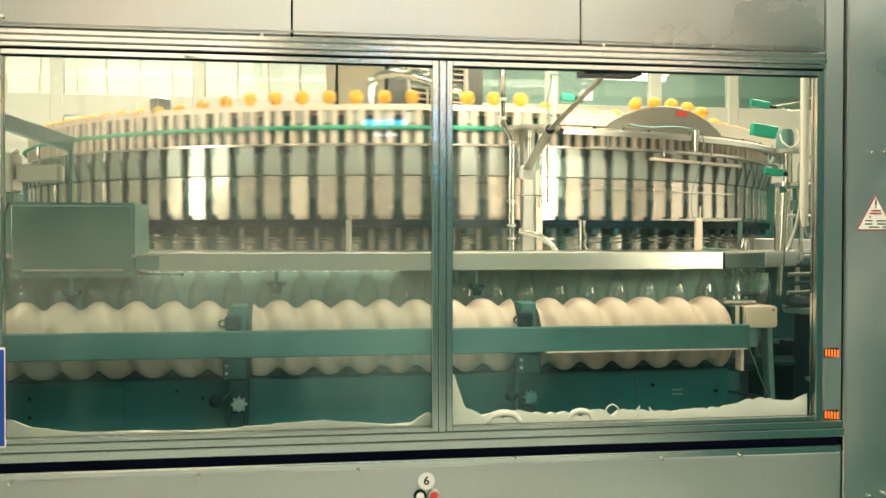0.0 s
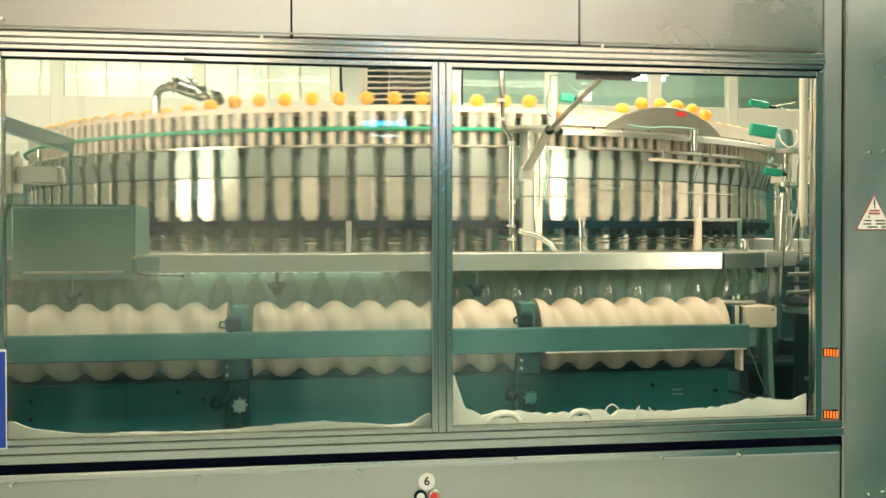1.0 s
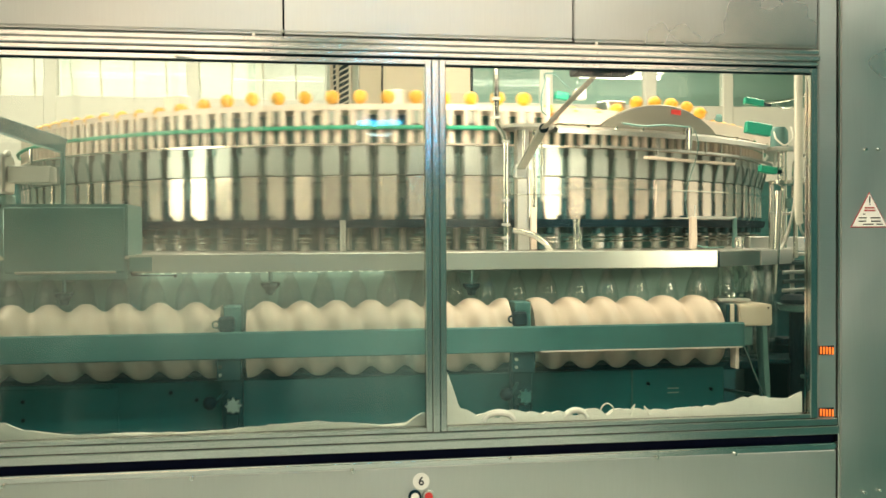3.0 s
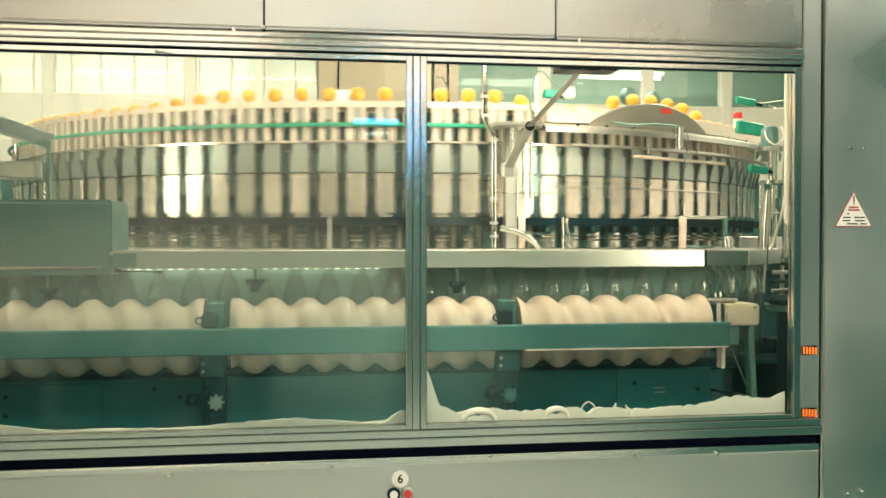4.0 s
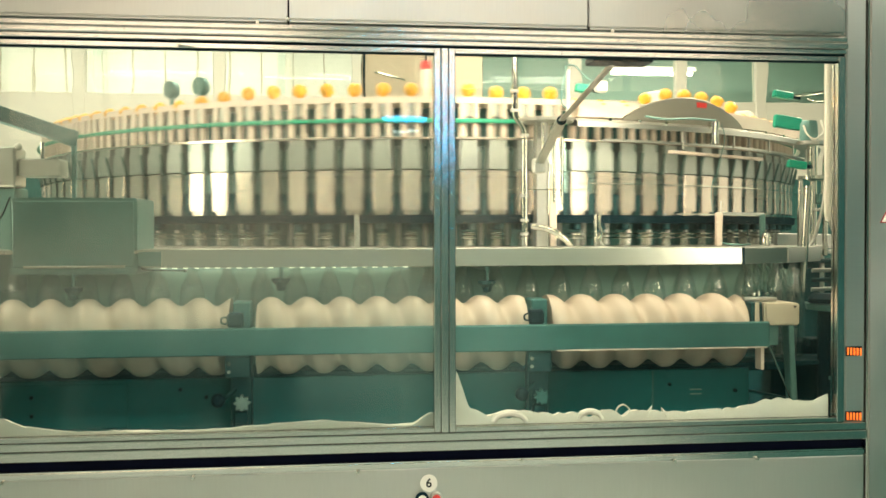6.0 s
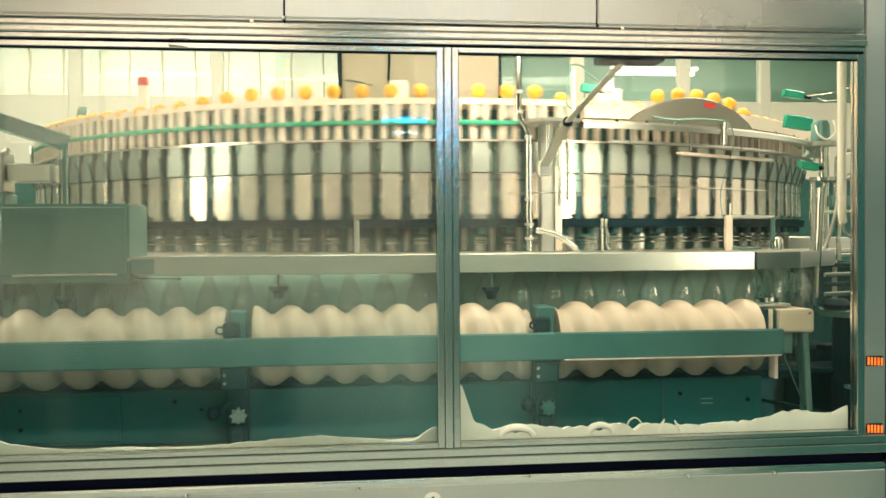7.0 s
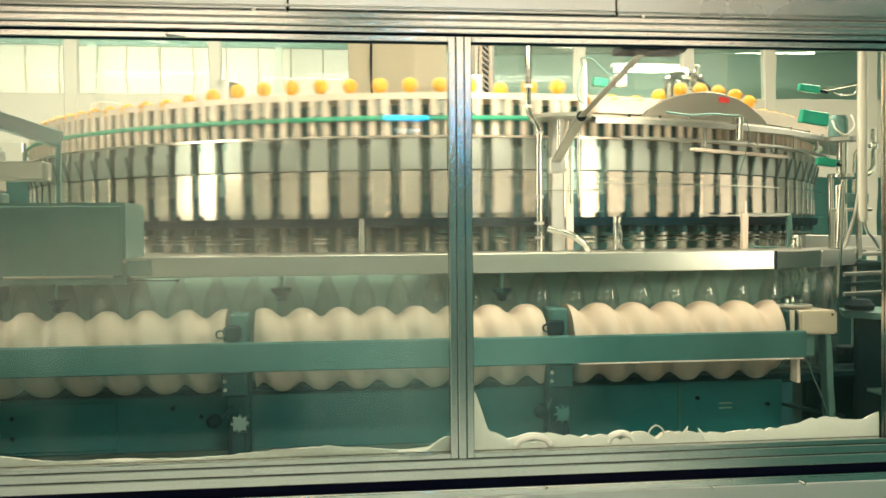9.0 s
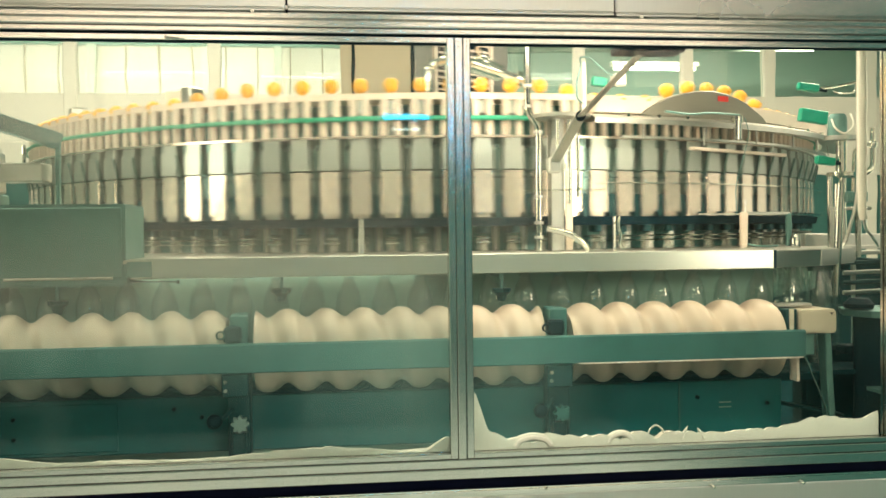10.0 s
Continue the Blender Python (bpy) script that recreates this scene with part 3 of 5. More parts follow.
# number disc and buttons
ds = thing("number_disc", "white round label with a black number", "label")
part("disc", rod(B(), (-0.030, -0.004, -0.131), (-0.030, -0.0065, -0.131), 0.0215, 32), WHITE, ds)
fc = bpy.data.curves.new("digit", "FONT")
fc.body, fc.size, fc.align_x, fc.align_y, fc.extrude, fc.offset = "6", 0.030, "CENTER", "CENTER", 0.0005, 0.0006
fc.materials.append(BLACK)
fo = new("digit", fc)
fo.parent = ds
fo.matrix_basis = pose(-0.030, -0.0074, -0.131, 90, 0, 0)
for bx, cap, lab in ((-0.0465, WHITE, "white round push button in a black collar"), (-0.0115, RED, "red round push button in a steel collar")):
    pb = thing("push_button", lab, "button", "push buttons")
    c = B()
    lathe(c, ((0.0105, 0), (0.0105, 0.008), (0.015, 0.010), (0.0165, 0.008), (0.0168, 0.0)), 28)
    c.transform(Matrix.Translation((bx, -0.004, -0.169)) @ pose(0, 0, 0, 90))
    part("collar", c, RUBBER if cap is WHITE else STEEL, pb)
    part("cap", rod(B(), (bx, -0.004, -0.169), (bx, -0.0125, -0.169), 0.0112, 28, 0.0105), cap, pb)

# warning sign
ws = thing("warning_sign", "white triangular warning sign with a red border", "sign")


def tri(cx, z0, z1, half, y0, y1):
    bm = B()
    f = [bm.verts.new((cx + dx, y0, z)) for dx, z in ((-half, z0), (half, z0), (0, z1))]
    g = [bm.verts.new((v.co.x, y1, v.co.z)) for v in f]
    bm.faces.new(f)
    bm.faces.new(g[::-1])
    for k in range(3):
        bm.faces.new((f[k], f[(k + 1) % 3], g[(k + 1) % 3], g[k]))
    return bm


part("border", tri(1.2095, 0.513, 0.611, 0.0555, -0.0095, -0.0082), SIGN_RED, ws, "red border")
part("face", tri(1.2095, 0.5160, 0.6055, 0.0512, -0.0110, -0.0096), WHITE, ws)
mk = B()
box(mk, 1.208, 1.2112, -0.0122, -0.0111, 0.580, 0.598)
box(mk, 1.208, 1.2112, -0.0122, -0.0111, 0.5745, 0.5775)
part("mark", mk, BLACK, ws, "black exclamation mark")
t2 = B()
box(t2, 1.195, 1.224, -0.0122, -0.0111, 0.5650, 0.5690)
box(t2, 1.193, 1.226, -0.0122, -0.0111, 0.5575, 0.5615)
part("heading_bars", t2, SIGN_RED, ws, "red printed bars")
t3 = B()
for rx, rz, rw in ((1.190, 0.548, 0.006), (1.178, 0.538, 0.022), (1.212, 0.538, 0.03), (1.177, 0.529, 0.022), (1.214, 0.529, 0.028), (1.190, 0.5205, 0.03), (1.230, 0.5205, 0.018)):
    box(t3, rx, rx + rw, -0.0122, -0.0111, rz, rz + 0.0030)
part("print_bars", t3, BLACK, ws, "small dark printed bars")

# orange reflectors on the post
for z in (0.179, 0.0095):
    rf = thing("reflector", "small orange cat-eye reflector on the post, five cells with added glow", "reflector", "post reflectors")
    part("backing", box(B(), 1.063, 1.108, -0.007, -0.0042, z - 0.0125, z + 0.0125, 0.001), RUBBER, rf)
    for k in range(5):
        cx = 1.068 + k * 0.0088
        part("cell", box(B(), cx - 0.0026, cx + 0.0026, -0.0105, -0.0068, z - 0.0100 - 0.0006 * k, z + 0.0105 - 0.0006 * k, 0.0015), ORANGE, rf)

# ---- carousel ----
CX, CY, N = 0.262, 3.23, 118
STEP = 2 * math.pi / N
car = thing("filling_carousel", "large round bottle filler with steel valves and yellow ball floats", "carousel", at=(CX, CY, 0))


def ring(name, profile, material, label="", seg=180):
    return part(name, lathe(B(), profile + profile[:1], seg), material, car, label)


# drum and base colours include the shade seen in gaps between valves
ring("drum", [(1.86, 0.50), (1.86, 1.0), (1.80, 1.0), (1.80, 0.50)], TEAL, "drum behind the valves, gap shade in its dark colour")
ring("valve_flange", [(1.88, 0.974), (2.03, 0.974), (2.03, 0.996), (1.88, 0.996)], CREAM, "cream top flange")
ring("valve_plate", [(1.86, 0.838), (2.045, 0.838), (2.045, 0.846), (1.86, 0.846)], VALVE, "steel ring plate")
ring("hose_ring", [(2.052 + 0.0085 * math.cos(a * math.pi / 4), 0.905 + 0.0085 * math.sin(a * math.pi / 4)) for a in range(8)], HOSE, "green hose ring")
ring("guide_ring", [(2.026, 0.6960), (2.0365, 0.6960), (2.0365, 0.7010), (2.026, 0.7010)], RUBBER, "thin black guide ring")
ring("gripper_ring", [(1.90, 0.526), (2.05, 0.526), (2.055, 0.556), (1.90, 0.556)], RUBBER, "dark gripper ring")
ring("base", [(1.78, 0.30), (1.93, 0.30), (1.93, 0.50), (1.78, 0.50)], TEAL, "lower drum, shade put into its grey-green")


def fin_profile(bm, half, r0, r1, z0, z1, corner):
    """An upright block with a round front, facing outwards along x."""
    pts = [(r0, -half), (r1 - corner, -half)]
    for side in (-1, 1):
        for k in range(1, 4):
            a = math.pi / 2 * k / 4 if side < 0 else math.pi / 2 * (1 - k / 4)
            pts.append((r1 - corner + corner * math.sin(a), side * (half - corner + corner * math.cos(a))))
    pts += [(r1 - corner, half), (r0, half)]
    lo = [bm.verts.new((x, y, z0)) for x, y in pts]
    hi = [bm.verts.new((x, y, z1)) for x, y in pts]
    bm.faces.new(lo[::-1])
    bm.faces.new(hi)
    for k in range(len(pts)):
        j = (k + 1) % len(pts)
        bm.faces.new((lo[k], lo[j], hi[j], hi[k]))
    return bm


lower = B()
fin_profile(lower, 0.0345, 1.975, 2.040, 0.574, 0.722, 0.003)
fin_profile(lower, 0.027, 1.975, 2.030, 0.558, 0.575, 0.006)
M_LOWER = finish("valve_body", lower, VALVE, False)
upper = B()
fin_profile(upper, 0.0365, 1.965, 2.043, 0.727, 0.808, 0.003)
fin_profile(upper, 0.033, 1.965, 2.038, 0.807, 0.838, 0.006)
M_UPPER = finish("valve_head", upper, VALVE_GREY, False)
tb = B()
rod(tb, (2.026, 0, 0.846), (2.026, 0, 0.974), 0.0135, 10)
M_TUBE = finish("tube", tb, CREAM)
cb = B()
box(cb, 1.98, 2.018, -0.014, 0.014, 0.925, 0.973, 0.002)
rod(cb, (2.0, 0, 0.85), (2.0, 0, 0.925), 0.006, 8)
M_COIL = finish("coil", cb, VALVE_GREY)
yb = B()
ball(yb, (2.005, 0, 1.026), 0.027, 14, 10)
rod(yb, (2.005, 0, 0.990), (2.005, 0, 1.008), 0.010, 8)
rod(yb, (1.98, 0.0, 1.028), (2.036, 0.0, 1.028), 0.008, 8)
M_BALL = finish("ball_float", yb, YELLOW)
# forks, stems and levers are coloured dark for the shade they stand in
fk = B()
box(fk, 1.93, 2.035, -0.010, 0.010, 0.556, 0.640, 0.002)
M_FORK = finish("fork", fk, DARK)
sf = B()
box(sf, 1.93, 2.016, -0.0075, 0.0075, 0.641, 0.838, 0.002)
M_STEM = finish("fork_stem", sf, GAP_STEEL)
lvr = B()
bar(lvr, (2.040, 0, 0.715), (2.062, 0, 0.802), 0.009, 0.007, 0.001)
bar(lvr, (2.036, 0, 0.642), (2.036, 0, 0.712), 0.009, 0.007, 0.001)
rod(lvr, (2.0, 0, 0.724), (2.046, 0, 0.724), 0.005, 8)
M_LEVER = finish("lever", lvr, GAP_STEEL)
nk = B()
lathe(nk, ((0.0, 0.525), (0.022, 0.525), (0.024, 0.520), (0.024, 0.503), (0.020, 0.500)), 12, (2.01, 0, 0))
M_CUP = finish("centring_cup", nk, DARK)
gp = B()
for z in (0.466, 0.482):
    box(gp, 1.95, 2.036, -0.023, 0.023, z, z + 0.006, 0.002)
M_GRIP = finish("gripper", gp, POLISH)
bn = B()
lathe(bn, ((0.014, 0.491), (0.017, 0.491), (0.017, 0.482), (0.015, 0.481), (0.015, 0.476), (0.022, 0.475), (0.022, 0.469), (0.016, 0.467), (0.016, 0.452), (0.030, 0.42), (0.038, 0.38), (0.038, 0.22)), 12, (2.01, 0, 0))
M_NECK = finish("bottle", bn, NECK)
pn = B()
rod(pn, (1.97, 0, 0.44), (1.97, 0, 0.526), 0.008, 8)
M_PIN = finish("lift_rod", pn, STEEL)
FLOATS = []
for k in range(N):
    a = k * STEP
    m = Matrix.Rotation(a, 4, "Z")
    h = Matrix.Rotation(a + STEP / 2, 4, "Z")
    v = share("filling_valve", M_LOWER, car, m)
    i4 = Matrix.Identity(4)
    share("valve_head", M_UPPER, v, i4)
    share("tube", M_TUBE, v, Matrix.Rotation(0.0123, 4, "Z"))
    share("tube", M_TUBE, v, Matrix.Rotation(-0.0123, 4, "Z"))
    share("coil", M_COIL, v, i4)
    FLOATS.append((k, share("ball_float", M_BALL, v, i4)))
    share("centring_cup", M_CUP, v, i4)
    share("gripper", M_GRIP, v, i4)
    share("bottle", M_NECK, v, i4)
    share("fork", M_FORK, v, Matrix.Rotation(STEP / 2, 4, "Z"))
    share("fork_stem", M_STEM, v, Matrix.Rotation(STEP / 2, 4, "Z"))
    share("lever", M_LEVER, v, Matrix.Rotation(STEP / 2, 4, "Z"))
    share("lift_rod", M_PIN, v, Matrix.Rotation(STEP / 2, 4, "Z"))

# what stands in the middle of the carousel and turns with it
def local(az, r, z=0.0):
    return Matrix.Rotation(radians(az), 4, "Z") @ Matrix.Translation((r, 0, z))


AZ = -60.8
cab = part("centre_cabinet", box(B(), -0.33, 0.33, -0.33, 0.33, 0.98, 2.3, 0.006), BEIGE, car, "beige enamelled control cabinet")
cab.matrix_basis = Matrix.Rotation(radians(AZ), 4, "Z")
lv = B()
for k in range(26):
    z = 1.06 + k * 0.032
    bar(lv, (0.338, -0.19, z), (0.338, 0.19, z), 0.004, 0.009, 0.001)
box(lv, 0.332, 0.352, -0.21, -0.19, 1.04, 1.9, 0.002)
box(lv, 0.332, 0.352, 0.19, 0.21, 1.04, 1.9, 0.002)
box(lv, 0.335, 0.350, -0.075, -0.069, 1.04, 1.9)
part("louvre", lv, CREAM, cab, "pale slatted air louvre")
part("louvre_back", box(B(), 0.3295, 0.3335, -0.20, 0.20, 1.04, 1.9), RUBBER, cab)
part("louvre_panel", box(B(), 0.3302, 0.3400, -0.33, -0.215, 0.99, 2.25, 0.002), STEEL, cab, "grey steel panel beside the louvre")
part("louvre_panel", box(B(), 0.3302, 0.3400, 0.215, 0.33, 0.99, 2.25, 0.002), STEEL, cab, "grey steel panel beside the louvre")
sm = B()
box(sm, -0.345, -0.325, 0.31, 0.325, 0.98, 2.3)
box(sm, -0.345, -0.325, -0.02, -0.012, 0.98, 2.3)
box(sm, -0.2, -0.19, -0.345, -0.325, 0.98, 2.3)
box(sm, 0.318, 0.335, -0.345, -0.325, 0.98, 2.3)
box(sm, 0.20, 0.207, 0.325, 0.345, 0.98, 2.3)
part("door_seam", sm, RUBBER, cab, "dark door seams")
hd = B()
tube(hd, [(-0.34, 0.1, 1.32), (-0.37, 0.1, 1.32), (-0.37, 0.26, 1.36), (-0.34, 0.26, 1.36)], 0.006, 8)
part("handle", hd, POLISH, cab, "slim steel handle")
# pipe with valve on the deck
pp = B()
tube(pp, [(0, -0.19, 0.98), (0, -0.19, 1.155), (0, -0.05, 1.165), (0, 0.20, 1.075)], 0.019, 10)
rod(pp, (0, -0.02, 1.15), (0, 0.09, 1.115), 0.034, 14)
rod(pp, (0, -0.06, 1.163), (0, -0.085, 1.168), 0.033, 14)
ball(pp, (0, 0.03, 1.155), 0.030)
rod(pp, (0, 0.02, 1.15), (0.02, 0.0, 1.21), 0.010, 8)
rod(pp, (0, 0.15, 1.095), (0, 0.175, 1.086), 0.034, 14)
px_ = part("feed_pipe", pp, POLISH, car, "bent steel feed pipe with a valve")
px_.matrix_basis = local(-93.5, 1.72)
for az in (81.3, 86.8):
    gb = B()
    rod(gb, (-0.015, 0, 1.10), (0.015, 0, 1.10), 0.037, 24)
    rod(gb, (0.015, 0, 1.10), (0.020, 0, 1.10), 0.031, 24)
    rod(gb, (0, 0, 0.99), (0, 0, 1.08), 0.009, 8)
    g = part("pressure_gauge", gb, GREYBOX, car, "round grey pressure gauge on a stem")
    g.matrix_basis = local(az, 1.82)
bb = B()
lathe(bb, ((0.0, 0.996), (0.022, 0.996), (0.020, 1.02), (0.020, 1.108), (0.0, 1.108)), 16)
bc_ = part("beacon", bb, WHITE, car, "white beacon with a red cap")
bc_.matrix_basis = local(117.5, 1.95)
part("beacon_cap", lathe(B(), ((0.0, 1.146), (0.016, 1.142), (0.021, 1.130), (0.021, 1.109), (0.0, 1.109)), 16), RED, bc_)
for az, w, hh, mt in ((-20, 0.09, 0.09, WHITE), (10, 0.06, 0.08, WHITE), (40, 0.1, 0.07, STEEL), (150, 0.07, 0.09, WHITE), (176, 0.12, 0.08, WHITE), (200, 0.05, 0.1, STEEL), (228, 0.09, 0.08, WHITE), (-130, 0.05, 0.09, STEEL)):
    t = part("junction_box", box(B(), -0.04, 0.04, -w / 2, w / 2, 0.99, 0.995 + hh, 0.006), mt, car, "small pale junction box on the deck")
    t.matrix_basis = local(az, 1.84)

# ---- fixed parts round the carousel ----
def arc(name, profile, a0, a1, material, label, category, seg=60):
    return solid(name, lathe(B(), profile + profile[:1], seg, (CX, CY, 0), radians(a0), radians(a1)), material, label, category)


arc("cover_ring", [(2.075, 0.892), (2.165, 0.880), (2.17, 0.898), (2.12, 0.915), (2.075, 0.918)], -80, -20, STEEL, "curved steel cover ring over the valves", "cover")
arc("cam_track", [(2.06, 0.925), (2.10, 0.925), (2.10, 0.972), (2.06, 0.972)], -79, -24, CREAM, "cream curved cam track above the cover", "cam track")
hump = B()
rows = []
for k in range(41):
    q = k / 40
    a = radians(-74 + 18.5 * q)
    h = 0.918 + 0.103 * math.sin(math.pi * q) ** 0.75
    rows.append([hump.verts.new((CX + r * math.cos(a), CY + r * math.sin(a), z)) for r, z in ((2.105, 0.918), (2.105, h), (2.10, h + 0.004), (2.06, h + 0.004), (2.06, 0.918))])
for a, b in zip(rows, rows[1:]):
    for k in range(4):
        hump.faces.new((a[k], b[k], b[k + 1], a[k + 1]))
hp = thing("cam_guard", "humped grey steel guard over the cam with a red label", "guard")
part("sheet", hump, HUMP, hp)
la = radians(-63.2)
rl = part("label_strip", box(B(), 0, 0.002, -0.028, 0.028, -0.010, 0.010), RED, hp, "small red label")
rl.matrix_basis = Matrix.Translation((CX + 2.107 * math.cos(la), CY + 2.107 * math.sin(la), 0.998)) @ Matrix.Rotation(la, 4, "Z")

solid("deck_pipe", tube(B(), [(0.403, 1.10, 1.22), (0.403, 1.10, 0.915), (0.440, 1.10, 0.868), (0.440, 1.10, 0.436)], 0.0115, 12), POLISH, "polished steel pipe with an offset bend", "pipe")
for z in (1.0, 0.93, 0.84, 0.62, 0.53, 0.48):
    x = 0.403 if z > 0.9 else 0.440
    solid("pipe_clamp", lathe(B(), ((0.0112, z), (0.0165, z), (0.0165, z + 0.010), (0.0112, z + 0.010)), 14, (x, 1.10, 0)), STEEL, "steel union on the upright pipe", "clamp", group="pipe clamps")
col = thing("support_column", "square steel column with a flat head plate", "column")
part("shaft", box(B(), 0.483, 0.530, 1.10, 1.15, 0.436, 0.895, 0.004), STEEL, col)
part("head_plate", lathe(B(), ((0, 0.893), (0.10, 0.893), (0.105, 0.905), (0.0, 0.912)), 28, (0.52, 1.10, 0)), STEEL, col)
part("rib", box(B(), 0.532, 0.556, 1.085, 1.10, 0.44, 0.74, 0.002), CREAM, col, "pale cable duct")
for x, z0, z1 in ((0.545, 0.60, 0.89), (0.505, 0.74, 0.89), (0.575, 0.62, 0.84)):
    solid("guide_rod", rod(B(), (x, 1.085, z0), (x, 1.085, z1), 0.0065), POLISH, "thin polished guide rod", "rod", group="guide rods")
solid("drain_pipe", tube(B(), [(0.46, 1.07, 0.515), (0.53, 1.05, 0.50), (0.585, 1.05, 0.462), (0.60, 1.06, 0.442)], 0.012, 12), POLISH, "short slanting steel drain pipe", "pipe")
solid("cross_wire", rod(B(), (0.36, 1.08, 0.646), (0.66, 1.08, 0.646), 0.0022, 6), POLISH, "thin horizontal steel rod", "rod")
# folding stay of the window
st = thing("window_stay", "grey steel folding stay hanging from the window head", "stay")
part("arm", bar(B(), (0.467, 0.082, 0.934), (0.452, 0.62, 0.836), 0.020, 0.008), STEEL, st)
part("arm", bar(B(), (0.455, 0.60, 0.842), (0.470, 0.99, 0.735), 0.034, 0.010), DULL, st)
part("bracket", box(B(), 0.40, 0.56, 0.04, 0.12, 0.928, 0.946, 0.003), RUBBER, st, "dark bracket at the window head")
part("pivot", ball(B(), (0.455, 0.60, 0.842), 0.016), RUBBER, st)
part("foot", box(B(), 0.447, 0.492, 0.975, 1.02, 0.70, 0.752, 0.005), STEEL, st)


def sensor(x, y, z, w, h, rz, lab):
    s = thing("sensor", lab, "sensor", "green sensors", (x, y, z))
    s.rotation_euler = (0, radians(8), radians(rz))
    part("body", box(B(), -w / 2, w / 2, -0.016, 0.016, -h / 2, h / 2, 0.004), GREEN, s)
    part("plug", rod(B(), (w / 2, 0, 0.0), (w / 2 + 0.035, 0, -0.002), 0.008, 10), RUBBER, s, "black plug")
    return s


sensor(0.655, 1.10, 1.020, 0.052, 0.030, 0, "green proximity sensor with a grey cable on a post")
sensor(1.63, 1.5, 1.067, 0.085, 0.030, 0, "green proximity sensor on a swivel arm")
sensor(1.64, 1.48, 0.949, 0.115, 0.052, 0, "large green sensor box over the cover")
sensor(1.56, 1.24, 0.755, 0.075, 0.030, 0, "green proximity sensor low beside the column")
solid("sensor_post", rod(B(), (0.60, 1.09, 0.90), (0.60, 1.09, 1.085), 0.0085), WHITE, "pale post carrying a sensor", "post")
cabp = B()
tube(cabp, [(0.595, 1.09, 1.07), (0.58, 1.08, 1.10), (0.62, 1.07, 1.10), (0.66, 1.07, 1.055), (0.71, 1.08, 1.035), (0.73, 1.08, 1.03)], 0.0035, 6)
tube(cabp, [(0.59, 1.09, 1.07), (0.575, 1.09, 1.02), (0.575, 1.09, 0.96), (0.60, 1.085, 0.94)], 0.003, 6)
solid("sensor_cable", cabp, GREYBOX, "looped grey sensor cable", "cable")
solid("clamp_block", box(B(), 0.70, 0.745, 1.07, 1.11, 1.005, 1.045, 0.005), WHITE, "pale clamp block on the stay", "clamp")
arm2 = B()
tube(arm2, [(1.68, 1.5, 1.063), (1.76, 1.45, 1.07), (1.83, 1.42, 1.09)], 0.006, 8)
tube(arm2, [(1.80, 1.45, 1.085), (1.80, 1.45, 1.04), (1.74, 1.46, 1.035), (1.72, 1.47, 1.05)], 0.003, 6)
solid("swivel_rod", arm2, POLISH, "thin swivel arm with a cable loop", "arm")

# guide bar and its hangers under the cover
solid("guide_bar", bar(B(), (1.06, 1.285, 0.806), (1.60, 1.640, 0.806), 0.028, 0.012), CREAM, "pale flat guide bar round the valves", "bar")
for q in (0.12, 0.85):
    x, y = 1.06 + 0.54 * q, 1.285 + 0.355 * q
    solid("hanger", rod(B(), (x, y, 0.82), (x, y, 0.90), 0.006), STEEL, "thin steel hanger rod under the cover", "rod", group="hangers")
solid("float_switch", lathe(B(), ((0, 0.84), (0.017, 0.84), (0.017, 0.90), (0.022, 0.90), (0.022, 0.925), (0, 0.925)), 16, (1.245, 1.30, 0)), POLISH, "small steel float switch", "switch")
solid("white_cable", tube(B(), [(1.27, 1.29, 0.92), (1.285, 1.28, 0.86), (1.25, 1.28, 0.74), (1.215, 1.26, 0.66), (1.225, 1.26, 0.56)], 0.0016, 6), GREYBOX, "thin grey cable hanging loose", "cable")
solid("deck_cable", tube(B(), [(0.92, 1.17, 0.928), (1.02, 1.20, 0.920), (1.12, 1.25, 0.934), (1.25, 1.29, 0.93)], 0.004, 6), GREYBOX, "pale cable along the cover", "cable")

# right column group
mc = thing("drive_column", "steel drive column with motor, flanges and bent pipe", "column")
part("motor", lathe(B(), ((0, 0.93), (0.026, 0.93), (0.034, 0.915), (0.036, 0.85), (0, 0.85)), 20, (1.615, 1.25, 0)), GREYBOX, mc, "grey motor")
part("flange", lathe(B(), ((0, 0.832), (0.058, 0.832), (0.058, 0.848), (0, 0.848)), 24, (1.625, 1.25, 0)), STEEL, mc)
part("shaft", rod(B(), (1.63, 1.25, 0.70), (1.63, 1.25, 0.833), 0.020, 16), POLISH, mc)
part("flange", lathe(B(), ((0, 0.698), (0.062, 0.698), (0.062, 0.712), (0, 0.712)), 24, (1.64, 1.25, 0)), POLISH, mc)
part("shaft", rod(B(), (1.635, 1.25, 0.40), (1.635, 1.25, 0.70), 0.012, 14), POLISH, mc)
part("bent_pipe", tube(B(), [(1.60, 1.22, 0.700), (1.69, 1.20, 0.702), (1.725, 1.20, 0.725), (1.725, 1.20, 0.875)], 0.011, 10), POLISH, mc)
part("bent_pipe", tube(B(), [(1.665, 1.23, 0.60), (1.665, 1.22, 0.79), (1.69, 1.21, 0.812), (1.72, 1.20, 0.812)], 0.008, 10), POLISH, mc)
bf = thing("bracket_frame", "square steel bracket frame beside the starwheel", "bracket")
for x, y in ((1.45, 1.0), (1.55, 1.0)):
    part("leg", bar(B(), (x, y, 0.40), (x, y, 0.575), 0.018, 0.012), POLISH, bf)
part("crossbar", bar(B(), (1.44, 1.0, 0.573), (1.60, 1.0, 0.573), 0.012, 0.012), POLISH, bf)
